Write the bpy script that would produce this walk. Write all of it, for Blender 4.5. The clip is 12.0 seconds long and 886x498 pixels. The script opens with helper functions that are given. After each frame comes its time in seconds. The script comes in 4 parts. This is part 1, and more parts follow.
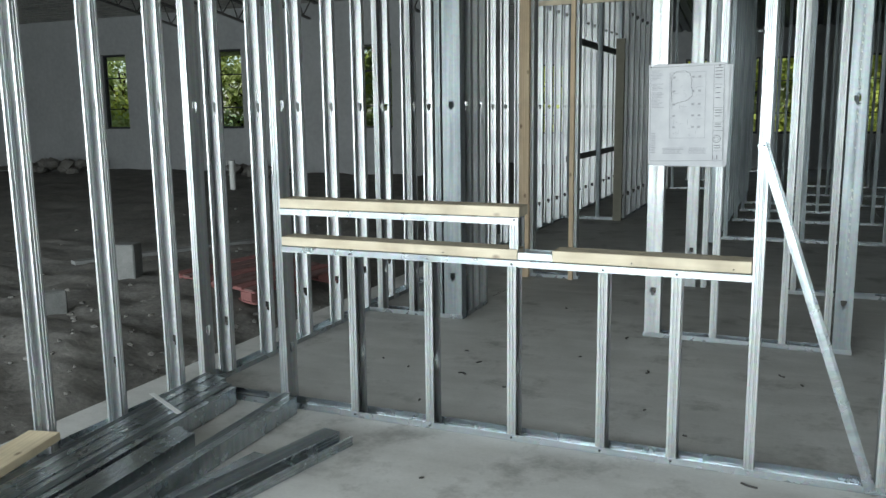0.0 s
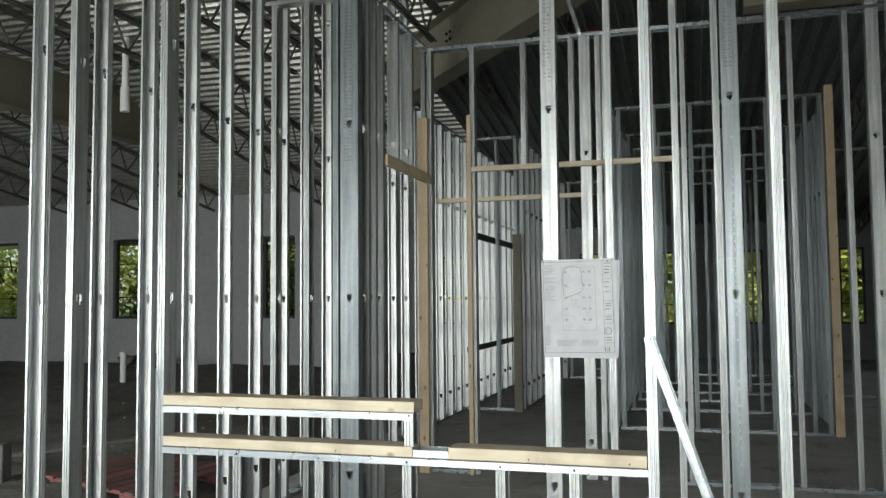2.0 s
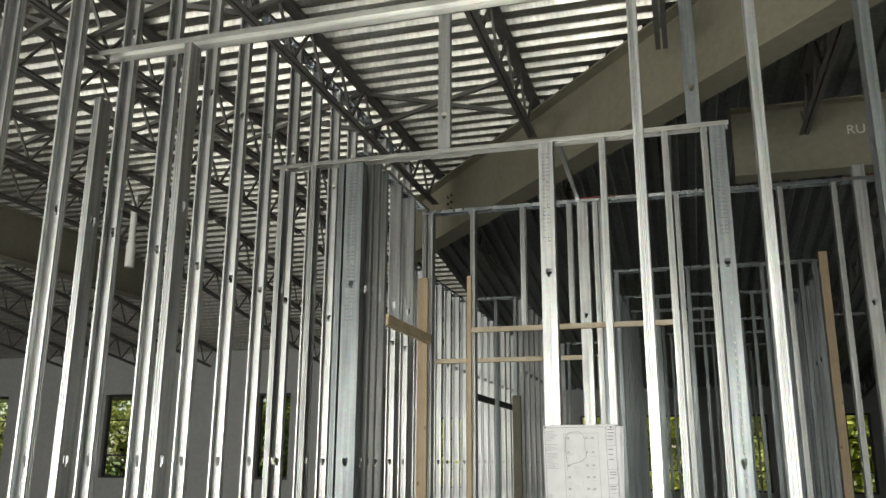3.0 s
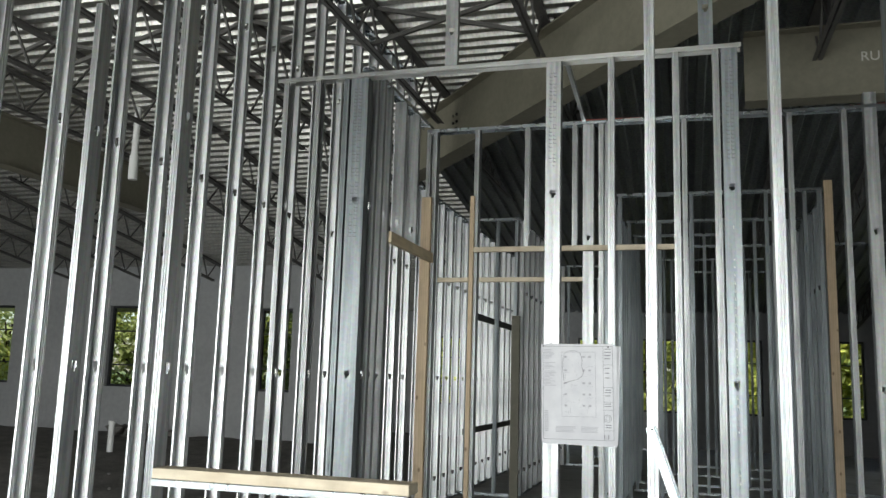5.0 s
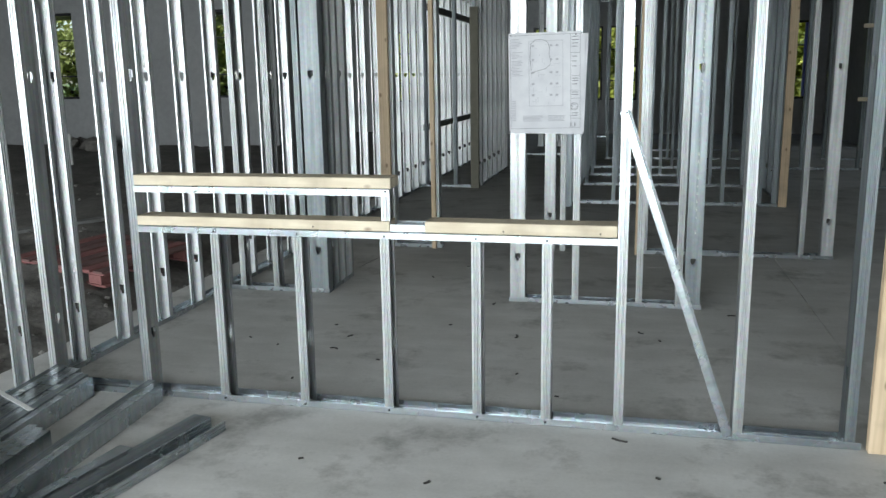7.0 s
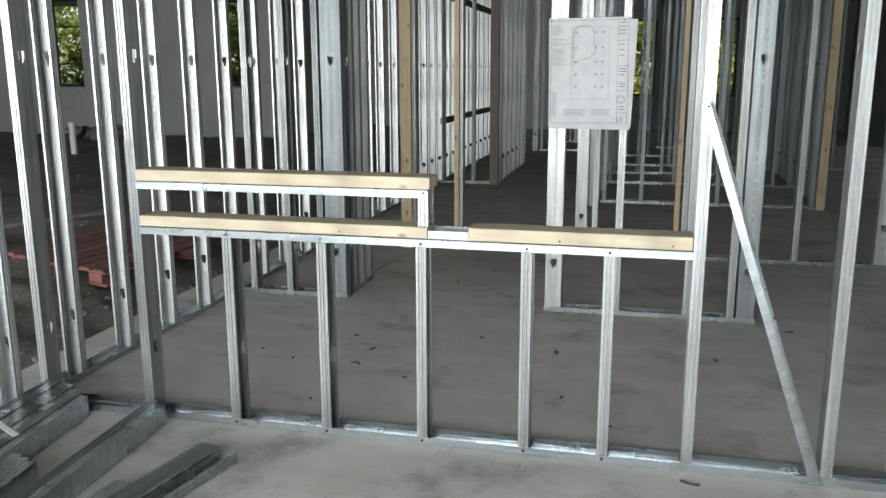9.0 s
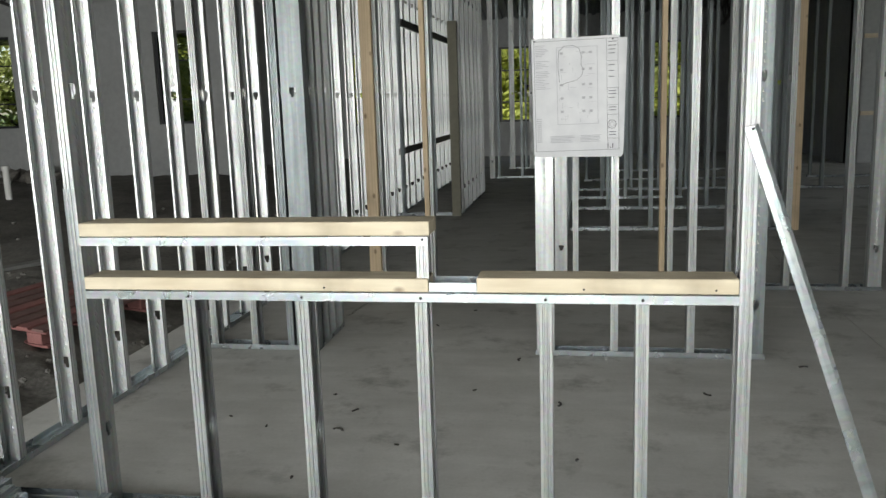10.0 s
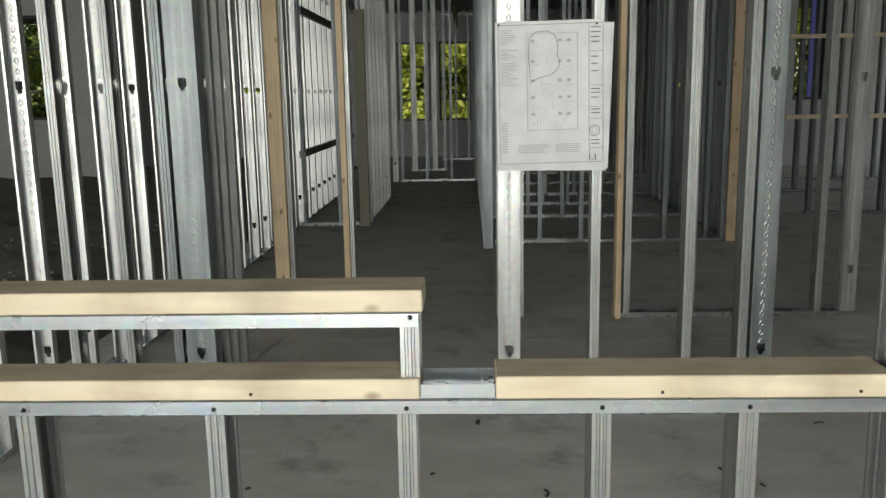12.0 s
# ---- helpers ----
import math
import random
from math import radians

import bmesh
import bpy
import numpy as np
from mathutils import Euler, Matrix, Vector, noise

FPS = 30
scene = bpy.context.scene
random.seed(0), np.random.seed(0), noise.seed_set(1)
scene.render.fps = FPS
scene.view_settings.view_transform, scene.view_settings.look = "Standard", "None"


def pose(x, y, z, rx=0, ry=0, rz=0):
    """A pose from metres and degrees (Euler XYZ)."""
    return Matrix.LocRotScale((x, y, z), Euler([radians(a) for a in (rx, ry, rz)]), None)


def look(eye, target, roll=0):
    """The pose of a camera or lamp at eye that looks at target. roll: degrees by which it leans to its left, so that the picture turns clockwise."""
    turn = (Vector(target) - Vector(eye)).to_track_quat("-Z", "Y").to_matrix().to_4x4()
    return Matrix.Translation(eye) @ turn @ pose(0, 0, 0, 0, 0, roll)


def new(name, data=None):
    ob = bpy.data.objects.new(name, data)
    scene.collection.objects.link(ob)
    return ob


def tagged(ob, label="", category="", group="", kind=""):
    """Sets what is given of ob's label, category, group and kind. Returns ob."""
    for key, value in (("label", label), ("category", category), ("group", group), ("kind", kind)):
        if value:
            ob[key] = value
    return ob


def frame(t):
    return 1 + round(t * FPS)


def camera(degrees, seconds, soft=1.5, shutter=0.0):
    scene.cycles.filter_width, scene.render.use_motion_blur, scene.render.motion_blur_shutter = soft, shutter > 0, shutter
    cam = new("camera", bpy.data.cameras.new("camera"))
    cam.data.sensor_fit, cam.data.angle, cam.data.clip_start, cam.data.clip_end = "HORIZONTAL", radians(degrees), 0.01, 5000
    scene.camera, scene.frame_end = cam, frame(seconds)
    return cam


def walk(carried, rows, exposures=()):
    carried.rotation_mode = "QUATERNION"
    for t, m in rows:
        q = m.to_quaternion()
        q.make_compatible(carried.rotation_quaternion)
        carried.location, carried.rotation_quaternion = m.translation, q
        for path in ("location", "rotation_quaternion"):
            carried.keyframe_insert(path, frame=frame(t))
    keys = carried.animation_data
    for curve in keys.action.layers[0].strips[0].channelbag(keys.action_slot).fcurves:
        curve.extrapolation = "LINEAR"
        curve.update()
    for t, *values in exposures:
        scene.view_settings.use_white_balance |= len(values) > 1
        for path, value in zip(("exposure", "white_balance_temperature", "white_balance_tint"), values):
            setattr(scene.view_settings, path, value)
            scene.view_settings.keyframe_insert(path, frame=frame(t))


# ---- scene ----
cam = camera(56.3, 12.0)
PATH = [
    (0, (2.36, -3.422, 1.497), (1.584, -1.609, 1.168), -0.7),
    (0.5, (2.374, -3.406, 1.493), (1.79, -1.525, 1.146), -1.3),
    (1, (2.38, -3.402, 1.495), (1.813, -1.519, 1.134), -1.0),
    (1.5, (2.367, -3.404, 1.501), (1.807, -1.488, 1.37), -0.8),
    (2, (2.391, -3.37, 1.512), (1.824, -1.456, 1.635), -0.5),
    (2.5, (2.378, -3.362, 1.525), (1.824, -1.474, 1.879), -0.1),
    (3, (2.375, -3.36, 1.54), (1.828, -1.501, 2.037), 0.3),
    (3.2, (2.398, -3.352, 1.548), (1.833, -1.51, 2.086), 0.5),
    (5, (2.371, -3.37, 1.518), (1.811, -1.476, 1.829), 1.7),
    (5.5, (2.364, -3.371, 1.516), (1.83, -1.449, 1.667), 1.1),
    (6, (2.356, -3.388, 1.511), (1.82, -1.465, 1.399), 0.2),
    (6.5, (2.319, -3.392, 1.497), (1.797, -1.484, 1.199), 0.0),
    (7, (2.276, -3.392, 1.502), (1.832, -1.485, 1.095), -0.9),
    (9, (2.023, -2.983, 1.471), (1.569, -1.081, 1.05), -0.1),
    (9.5, (1.829, -2.827, 1.472), (1.494, -0.898, 1.064), -1.4),
    (10, (1.752, -2.585, 1.465), (1.415, -0.646, 1.109), -1.8),
    (10.5, (1.625, -2.37, 1.463), (1.313, -0.421, 1.137), -1.3),
    (11, (1.455, -2.178, 1.479), (1.162, -0.225, 1.163), -1.9),
    (11.5, (1.393, -1.915, 1.453), (1.287, 0.053, 1.111), -1.3),
    (12, (1.361, -1.635, 1.469), (1.294, 0.329, 1.102), -1.0),
]
walk(cam, [(t, look(e, g, r)) for t, e, g, r in PATH], exposures=[(0, 0.14, 6250, 3), (1, 0.15, 6300, 4), (2, 0.1, 6750, 6), (3, 0.28, 7350, 8), (5, 0.28, 6700, 8), (6.5, 0.25, 6300, 6), (9, 0.22, 6650, 8), (10.5, 0.15, 7050, 8), (12, 0.05, 7250, 8)])

# ---- light ----
world = bpy.data.worlds.new("world")
scene.world = world
world.use_nodes = True
wn = world.node_tree
sky = wn.nodes.new("ShaderNodeTexSky")
sky.sky_type, sky.sun_disc = "NISHITA", False
sky.sun_elevation, sky.sun_rotation = radians(57), radians(202)
wn.links.new(sky.outputs[0], wn.nodes["Background"].inputs[0])
wn.nodes["Background"].inputs[1].default_value = 0.15
sun = new("sun", bpy.data.lights.new("sun", "SUN"))
sun.data.energy, sun.data.angle, sun.data.color = 5.0, radians(0.5), (1.0, 0.95, 0.87)
sun.matrix_world = look((0, 0, 0), (0.25, 0.62, -1.05))


def area_lamp(name, eye, target, w, h, watts, color):
    lamp = new(name, bpy.data.lights.new(name, "AREA"))
    lamp.data.shape, lamp.data.size, lamp.data.size_y = "RECTANGLE", w, h
    lamp.data.energy, lamp.data.color = watts, color
    lamp.matrix_world = look(eye, target)
    return lamp


COOL = (0.93, 0.97, 1.0)
SOUTH_Y, EAST_X = -7.0, 13.0
area_lamp("skylight_south", (-3.9, SOUTH_Y + 0.40, 1.62), (-3.9, 0, -1.2), 14.2, 2.75, 1230, COOL)
# Fill lamp added to brighten the right part; its opening is out of view.
area_lamp("fill_light_east", (EAST_X - 0.14, 10.6, 1.6), (0, 10.6, 1.6), 7.0, 2.6, 110, COOL)


# ---- materials ----
def material(name, color, rough=0.6, metal=0.0):
    m = bpy.data.materials.new(name)
    m.use_nodes = True
    b = m.node_tree.nodes["Principled BSDF"]
    b.inputs["Base Color"].default_value = (*color, 1)
    b.inputs["Roughness"].default_value, b.inputs["Metallic"].default_value = rough, metal
    return m, m.node_tree, b


def node(nt, kind, **values):
    n = nt.nodes.new(kind)
    for k, v in values.items():
        n.inputs[k].default_value = v
    return n


def coords(nt, scale=(1, 1, 1), which="Object"):
    c, mp = nt.nodes.new("ShaderNodeTexCoord"), nt.nodes.new("ShaderNodeMapping")
    mp.inputs["Scale"].default_value = scale
    nt.links.new(c.outputs[which], mp.inputs["Vector"])
    return mp.outputs[0]


def noise_tex(nt, vec, scale, detail=4.0, rough=0.55):
    n = node(nt, "ShaderNodeTexNoise", Scale=scale, Detail=detail, Roughness=rough)
    nt.links.new(vec, n.inputs["Vector"])
    return n.outputs["Fac"]


def ramp(nt, fac, stops):
    r = nt.nodes.new("ShaderNodeValToRGB")
    while len(r.color_ramp.elements) < len(stops):
        r.color_ramp.elements.new(0.5)
    for e, (p, c) in zip(r.color_ramp.elements, stops):
        e.position, e.color = p, (*c, 1)
    nt.links.new(fac, r.inputs[0])
    return r.outputs[0]


def mixed(nt, a, b, fac, blend="MIX"):
    m = nt.nodes.new("ShaderNodeMix")
    m.data_type, m.blend_type = "RGBA", blend
    for v, i in ((fac, 0), (a, 6), (b, 7)):
        if isinstance(v, (int, float)):
            m.inputs[i].default_value = v
        elif isinstance(v, tuple):
            m.inputs[i].default_value = (*v, 1)
        else:
            nt.links.new(v, m.inputs[i])
    return m.outputs[2]


def calc(nt, op, a, b=0.0):
    m = nt.nodes.new("ShaderNodeMath")
    m.operation = op
    for v, i in ((a, 0), (b, 1)):
        if isinstance(v, (int, float)):
            m.inputs[i].default_value = v
        else:
            nt.links.new(v, m.inputs[i])
    return m.outputs[0]


def bump(nt, b, height, strength, distance=0.01, under=None):
    n = node(nt, "ShaderNodeBump", Strength=strength, Distance=distance)
    nt.links.new(height, n.inputs["Height"])
    if under is not None:
        nt.links.new(under, n.inputs["Normal"])
    nt.links.new(n.outputs[0], b.inputs["Normal"])
    return n.outputs[0]


def galvanised(name, lo, hi, rough, embossed=False, grain=(30, 30, 1.2)):
    m, nt, b = material(name, hi, rough, 0.95)
    v = coords(nt)
    spangle = nt.nodes.new("ShaderNodeTexVoronoi")
    spangle.inputs["Scale"].default_value = 55
    nt.links.new(v, spangle.inputs["Vector"])
    streak = noise_tex(nt, coords(nt, grain), 1.0, 5)
    stain = noise_tex(nt, v, 3.0, 5)
    info = nt.nodes.new("ShaderNodeObjectInfo")
    c = ramp(nt, streak, [(0.36, lo), (0.60, hi)])
    c = mixed(nt, c, spangle.outputs["Color"], 0.07, "OVERLAY")
    c = mixed(nt, c, (0.30, 0.32, 0.335), calc(nt, "MULTIPLY", ramp(nt, stain, [(0.52, (0, 0, 0)), (0.72, (1, 1, 1))]), 0.45))
    shade = calc(nt, "ADD", calc(nt, "MULTIPLY", info.outputs["Random"], 0.22), 0.86)
    hs = node(nt, "ShaderNodeHueSaturation")
    nt.links.new(c, hs.inputs["Color"])
    nt.links.new(shade, hs.inputs["Value"])
    nt.links.new(hs.outputs[0], b.inputs["Base Color"])
    nt.links.new(calc(nt, "ADD", calc(nt, "MULTIPLY", stain, 0.28), rough - 0.14), b.inputs["Roughness"])
    n1 = bump(nt, b, noise_tex(nt, v, 9.0, 3), 0.25, 0.004)
    if embossed:
        # a row of pressed diamonds down the middle of each web
        s = nt.nodes.new("ShaderNodeSeparateXYZ")
        nt.links.new(coords(nt), s.inputs[0])
        dx = calc(nt, "DIVIDE", calc(nt, "ABSOLUTE", s.outputs[0]), 0.013)
        dz = calc(nt, "DIVIDE", calc(nt, "ABSOLUTE", calc(nt, "SUBTRACT", calc(nt, "FRACT", calc(nt, "DIVIDE", s.outputs[2], 0.045)), 0.5)), 0.42)
        d = calc(nt, "ADD", dx, dz)
        ring = calc(nt, "MAXIMUM", calc(nt, "SUBTRACT", 1.0, calc(nt, "DIVIDE", calc(nt, "ABSOLUTE", calc(nt, "SUBTRACT", d, 0.75)), 0.35)), 0.0)
        bump(nt, b, ring, 0.30, 0.004, n1)
    return m


GALV = galvanised("galvanised_steel", (0.36, 0.37, 0.372), (0.56, 0.57, 0.573), 0.42, True)
GALV_BLUE = galvanised("galvanised_track_steel", (0.42, 0.46, 0.485), (0.57, 0.61, 0.635), 0.27, False, (1.0, 22, 22))
GALV_BRIGHT = galvanised("bright_galvanised_steel", (0.56, 0.57, 0.56), (0.74, 0.74, 0.72), 0.34, False, (1.0, 22, 22))
# Dull steel for some posts and studs; also far partitions' shade put into colour.
GALV_DULL_SHADE = galvanised("dull_and_shaded_galvanised_steel", (0.24, 0.265, 0.28), (0.37, 0.40, 0.415), 0.40, True)


def pine(name, lo, hi, along=0):
    m, nt, b = material(name, hi, 0.62)
    sc = [26, 26, 26]
    sc[along] = 1.6
    v = coords(nt, tuple(sc))
    grain = noise_tex(nt, v, 1.4, 6, 0.6)
    ring = nt.nodes.new("ShaderNodeTexWave")
    ring.inputs["Scale"].default_value, ring.inputs["Distortion"].default_value = 0.55, 7.0
    nt.links.new(v, ring.inputs["Vector"])
    c = mixed(nt, ramp(nt, grain, [(0.3, lo), (0.7, hi)]), ramp(nt, ring.outputs["Fac"], [(0.0, lo), (0.6, hi)]), 0.35)
    # knots
    ks = [8, 8, 8]
    ks[along] = 4.5
    knot = nt.nodes.new("ShaderNodeTexVoronoi")
    knot.inputs["Scale"].default_value = 1.0
    nt.links.new(coords(nt, tuple(ks)), knot.inputs["Vector"])
    c = mixed(nt, (0.13, 0.06, 0.025), c, ramp(nt, knot.outputs["Distance"], [(0.05, (0.25, 0.25, 0.25)), (0.12, (1, 1, 1))]))
    dirt = ramp(nt, noise_tex(nt, coords(nt), 5.0, 5), [(0.5, (0, 0, 0)), (0.75, (1, 1, 1))])
    c = mixed(nt, c, (0.24, 0.19, 0.13), calc(nt, "MULTIPLY", dirt, 0.4))
    nt.links.new(c, b.inputs["Base Color"])
    bump(nt, b, grain, 0.25, 0.003)
    return m


PINE_X = pine("pine_lengthwise", (0.54, 0.45, 0.32), (0.70, 0.615, 0.47), 0)
PINE_Y = pine("pine_crosswise", (0.62, 0.50, 0.33), (0.78, 0.66, 0.46), 1)
PINE_Z = pine("pine_upright", (0.50, 0.37, 0.23), (0.68, 0.53, 0.36), 2)


def concrete_floor():
    m, nt, b = material("concrete_slab", (0.25, 0.25, 0.24), 0.55)
    v = coords(nt)
    big = noise_tex(nt, v, 0.55, 6, 0.6)
    mid = noise_tex(nt, v, 3.2, 7, 0.65)
    fine = noise_tex(nt, v, 60, 4, 0.6)
    trowel = noise_tex(nt, coords(nt, (1.0, 4.0, 1.0)), 1.3, 6, 0.6)
    c = ramp(nt, big, [(0.3, (0.46, 0.45, 0.43)), (0.55, (0.60, 0.59, 0.565)), (0.75, (0.70, 0.69, 0.665))])
    c = mixed(nt, c, ramp(nt, mid, [(0.35, (0.36, 0.35, 0.33)), (0.65, (0.72, 0.71, 0.69))]), 0.42)
    c = mixed(nt, c, ramp(nt, trowel, [(0.40, (0.42, 0.41, 0.385)), (0.62, (0.70, 0.685, 0.66))]), 0.3)
    c = mixed(nt, c, (0.17, 0.158, 0.14), calc(nt, "MULTIPLY", ramp(nt, noise_tex(nt, v, 2.1, 8, 0.7), [(0.53, (0, 0, 0)), (0.66, (1, 1, 1))]), 0.65))
    c = mixed(nt, c, (0.56, 0.54, 0.50), calc(nt, "MULTIPLY", ramp(nt, noise_tex(nt, v, 1.3, 8, 0.75), [(0.54, (0, 0, 0)), (0.74, (1, 1, 1))]), 0.4))
    c = mixed(nt, c, ramp(nt, fine, [(0.3, (0.34, 0.34, 0.32)), (0.7, (0.61, 0.61, 0.585))]), 0.18)
    nt.links.new(c, b.inputs["Base Color"])
    nt.links.new(ramp(nt, mid, [(0.3, (0.55, 0.55, 0.55)), (0.7, (0.85, 0.85, 0.85))]), b.inputs["Roughness"])
    n1 = bump(nt, b, fine, 0.12, 0.002)
    bump(nt, b, mid, 0.12, 0.01, n1)
    return m


def rough_stuff(name, dark, light, scale, rough=0.9, depth=0.03):
    m, nt, b = material(name, light, rough)
    v = coords(nt)
    a, f = noise_tex(nt, v, scale, 8, 0.65), noise_tex(nt, v, scale * 12, 5, 0.6)
    c = mixed(nt, ramp(nt, a, [(0.35, dark), (0.68, light)]), ramp(nt, f, [(0.35, dark), (0.65, light)]), 0.45)
    nt.links.new(c, b.inputs["Base Color"])
    n1 = bump(nt, b, f, 0.5, depth * 0.3)
    bump(nt, b, a, 0.5, depth, n1)
    return m


CONCRETE = concrete_floor()
DIRT = rough_stuff("bare_earth", (0.085, 0.08, 0.073), (0.24, 0.225, 0.205), 2.2, 0.95, 0.03)
BLOCKWORK = rough_stuff("grey_plaster", (0.32, 0.325, 0.33), (0.43, 0.435, 0.44), 0.7, 0.85, 0.01)
CONCRETE_BLOCK = rough_stuff("concrete_block", (0.15, 0.15, 0.145), (0.26, 0.26, 0.25), 8, 0.9, 0.004)
PRIMER = rough_stuff("grey_brown_primer", (0.175, 0.162, 0.122), (0.24, 0.225, 0.172), 1.2, 0.6, 0.004)
JOIST_STEEL = rough_stuff("dark_joist_primer", (0.07, 0.067, 0.063), (0.125, 0.12, 0.113), 4, 0.55, 0.002)
PALLET_RED = rough_stuff("worn_red_paint", (0.17, 0.065, 0.06), (0.29, 0.125, 0.115), 6, 0.75, 0.004)
PALLET_GREY = rough_stuff("weathered_red_board", (0.10, 0.055, 0.05), (0.20, 0.11, 0.10), 6, 0.85, 0.004)
GRASS = rough_stuff("grass", (0.06, 0.09, 0.025), (0.15, 0.21, 0.06), 2.5, 0.95, 0.05)
BARK = rough_stuff("bark", (0.05, 0.04, 0.03), (0.14, 0.11, 0.08), 7, 0.95, 0.02)
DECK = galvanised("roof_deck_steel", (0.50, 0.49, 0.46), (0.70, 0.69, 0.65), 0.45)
# Deck beyond the main beam: its lack of light is put into the colour.
DECK_SHADED = galvanised("shaded_deck_steel", (0.22, 0.235, 0.235), (0.35, 0.365, 0.36), 0.55)
FRAME, _, _ = material("dark_window_frame", (0.035, 0.035, 0.04), 0.4)
FILM_BLUE, _, _ = material("blue_protective_film", (0.16, 0.18, 0.62), 0.35)
INK, _, _ = material("printed_ink", (0.17, 0.17, 0.19), 0.8)
INK_FAINT, _, _ = material("faint_printed_ink", (0.47, 0.47, 0.50), 0.85)
SCREW, _, _ = material("black_screw", (0.02, 0.02, 0.02), 0.4, 0.6)
DEBRIS, _, _ = material("dark_scrap", (0.05, 0.045, 0.04), 0.7)
PVC, _, _ = material("white_pipe_plastic", (0.72, 0.72, 0.70), 0.4)
STRAP, _, _ = material("white_strap", (0.72, 0.72, 0.70), 0.45)
STRAP_DARK, _, _ = material("dark_strap_steel", (0.10, 0.095, 0.09), 0.5, 0.6)
RED_WIRE, _, _ = material("red_cord", (0.45, 0.06, 0.03), 0.6)
CHALK, _, _ = material("white_stencil_paint", (0.62, 0.61, 0.56), 0.8)
GLASS, gnt, gb = material("window_glass", (1, 1, 1), 0.0)
gb.inputs["Transmission Weight"].default_value, gb.inputs["IOR"].default_value = 1.0, 1.02
PAPER, pnt, pb = material("plan_paper", (0.72, 0.72, 0.74), 0.8)
pnt.links.new(ramp(pnt, noise_tex(pnt, coords(pnt), 9, 4), [(0.3, (0.66, 0.66, 0.69)), (0.7, (0.76, 0.76, 0.78))]), pb.inputs["Base Color"])
bump(pnt, pb, noise_tex(pnt, coords(pnt), 5, 2), 0.3, 0.01)


def leaf_material(name, dark, light):
    m, nt, b = material(name, light, 0.6)
    g = nt.nodes.new("ShaderNodeNewGeometry")
    nt.links.new(ramp(nt, g.outputs["Random Per Island"], [(0.0, dark), (1.0, light)]), b.inputs["Base Color"])
    tr, mx = nt.nodes.new("ShaderNodeBsdfTranslucent"), nt.nodes.new("ShaderNodeMixShader")
    tr.inputs["Color"].default_value = (*light, 1)
    mx.inputs[0].default_value = 0.4
    nt.links.new(b.outputs[0], mx.inputs[1])
    nt.links.new(tr.outputs[0], mx.inputs[2])
    nt.links.new(mx.outputs[0], nt.nodes["Material Output"].inputs["Surface"])
    return m


LEAF = leaf_material("leaves", (0.22, 0.29, 0.09), (0.50, 0.56, 0.24))
LEAF_YELLOW = leaf_material("sunny_leaves", (0.24, 0.30, 0.05), (0.54, 0.58, 0.14))


# ---- mesh helpers ----
def box(bm, x0, x1, y0, y1, z0, z1, m=None):
    vs = [bm.verts.new((x, y, z)) for x in (x0, x1) for y in (y0, y1) for z in (z0, z1)]
    if m is not None:
        for v in vs:
            v.co = m @ v.co
    for f in ((0, 1, 3, 2), (4, 6, 7, 5), (0, 4, 5, 1), (2, 3, 7, 6), (0, 2, 6, 4), (1, 5, 7, 3)):
        bm.faces.new([vs[i] for i in f])


def mesh_of(name, bm, mat, bevel=0.0):
    if bevel:
        bmesh.ops.bevel(bm, geom=list(bm.edges), offset=bevel, segments=1, affect="EDGES", profile=0.5)
    bmesh.ops.recalc_face_normals(bm, faces=bm.faces)
    me = bpy.data.meshes.new(name)
    bm.to_mesh(me)
    bm.free()
    me.materials.append(mat)
    return me


def part(name, bm, mat, parent=None, label="", bevel=0.0, m=None):
    ob = new(name, mesh_of(name, bm, mat, bevel))
    if parent is not None:
        ob.parent = parent
    if m is not None:
        ob.matrix_basis = m
    return tagged(ob, label)


def boxpart(name, ext, mat, parent=None, label="", bevel=0.0, m=None):
    bm = bmesh.new()
    cx, cy, cz = (ext[0] + ext[1]) / 2, (ext[2] + ext[3]) / 2, (ext[4] + ext[5]) / 2
    box(bm, ext[0] - cx, ext[1] - cx, ext[2] - cy, ext[3] - cy, ext[4] - cz, ext[5] - cz)
    at = Matrix.Translation((cx, cy, cz))
    return part(name, bm, mat, parent, label, bevel, (m @ at) if m is not None else at)


def thing(name, at, label, category, group="", kind=""):
    return tagged(new(name), label, category, group, kind) if at is None else placed(new(name), at, label, category, group, kind)


def placed(ob, at, label, category, group="", kind=""):
    ob.location = at
    ob.empty_display_size = 0.2
    return tagged(ob, label, category, group, kind)


def ribbon(bm, pts, z0, z1, t):
    """A bent strip of sheet metal: points in plan, swept from z0 to z1, t thick."""
    n = len(pts)
    offs = []
    for i in range(n):
        a, b = Vector(pts[max(i - 1, 0)]), Vector(pts[min(i + 1, n - 1)])
        d = (b - a).normalized()
        offs.append((-d.y * t, d.x * t))
    rows = []
    for (x, y), (ox, oy) in zip(pts, offs):
        rows.append([bm.verts.new(p) for p in ((x, y, z0), (x + ox, y + oy, z0), (x + ox, y + oy, z1), (x, y, z1))])
    for a, b in zip(rows, rows[1:]):
        for i in range(4):
            bm.faces.new((a[i], b[i], b[(i + 1) % 4], a[(i + 1) % 4]))
    bm.faces.new(rows[0][::-1])
    bm.faces.new(rows[-1])


W, FL, TH = 0.092, 0.041, 0.0016
PUNCH = (0.32, 1.54, 2.77, 3.99)
stud_meshes = {}


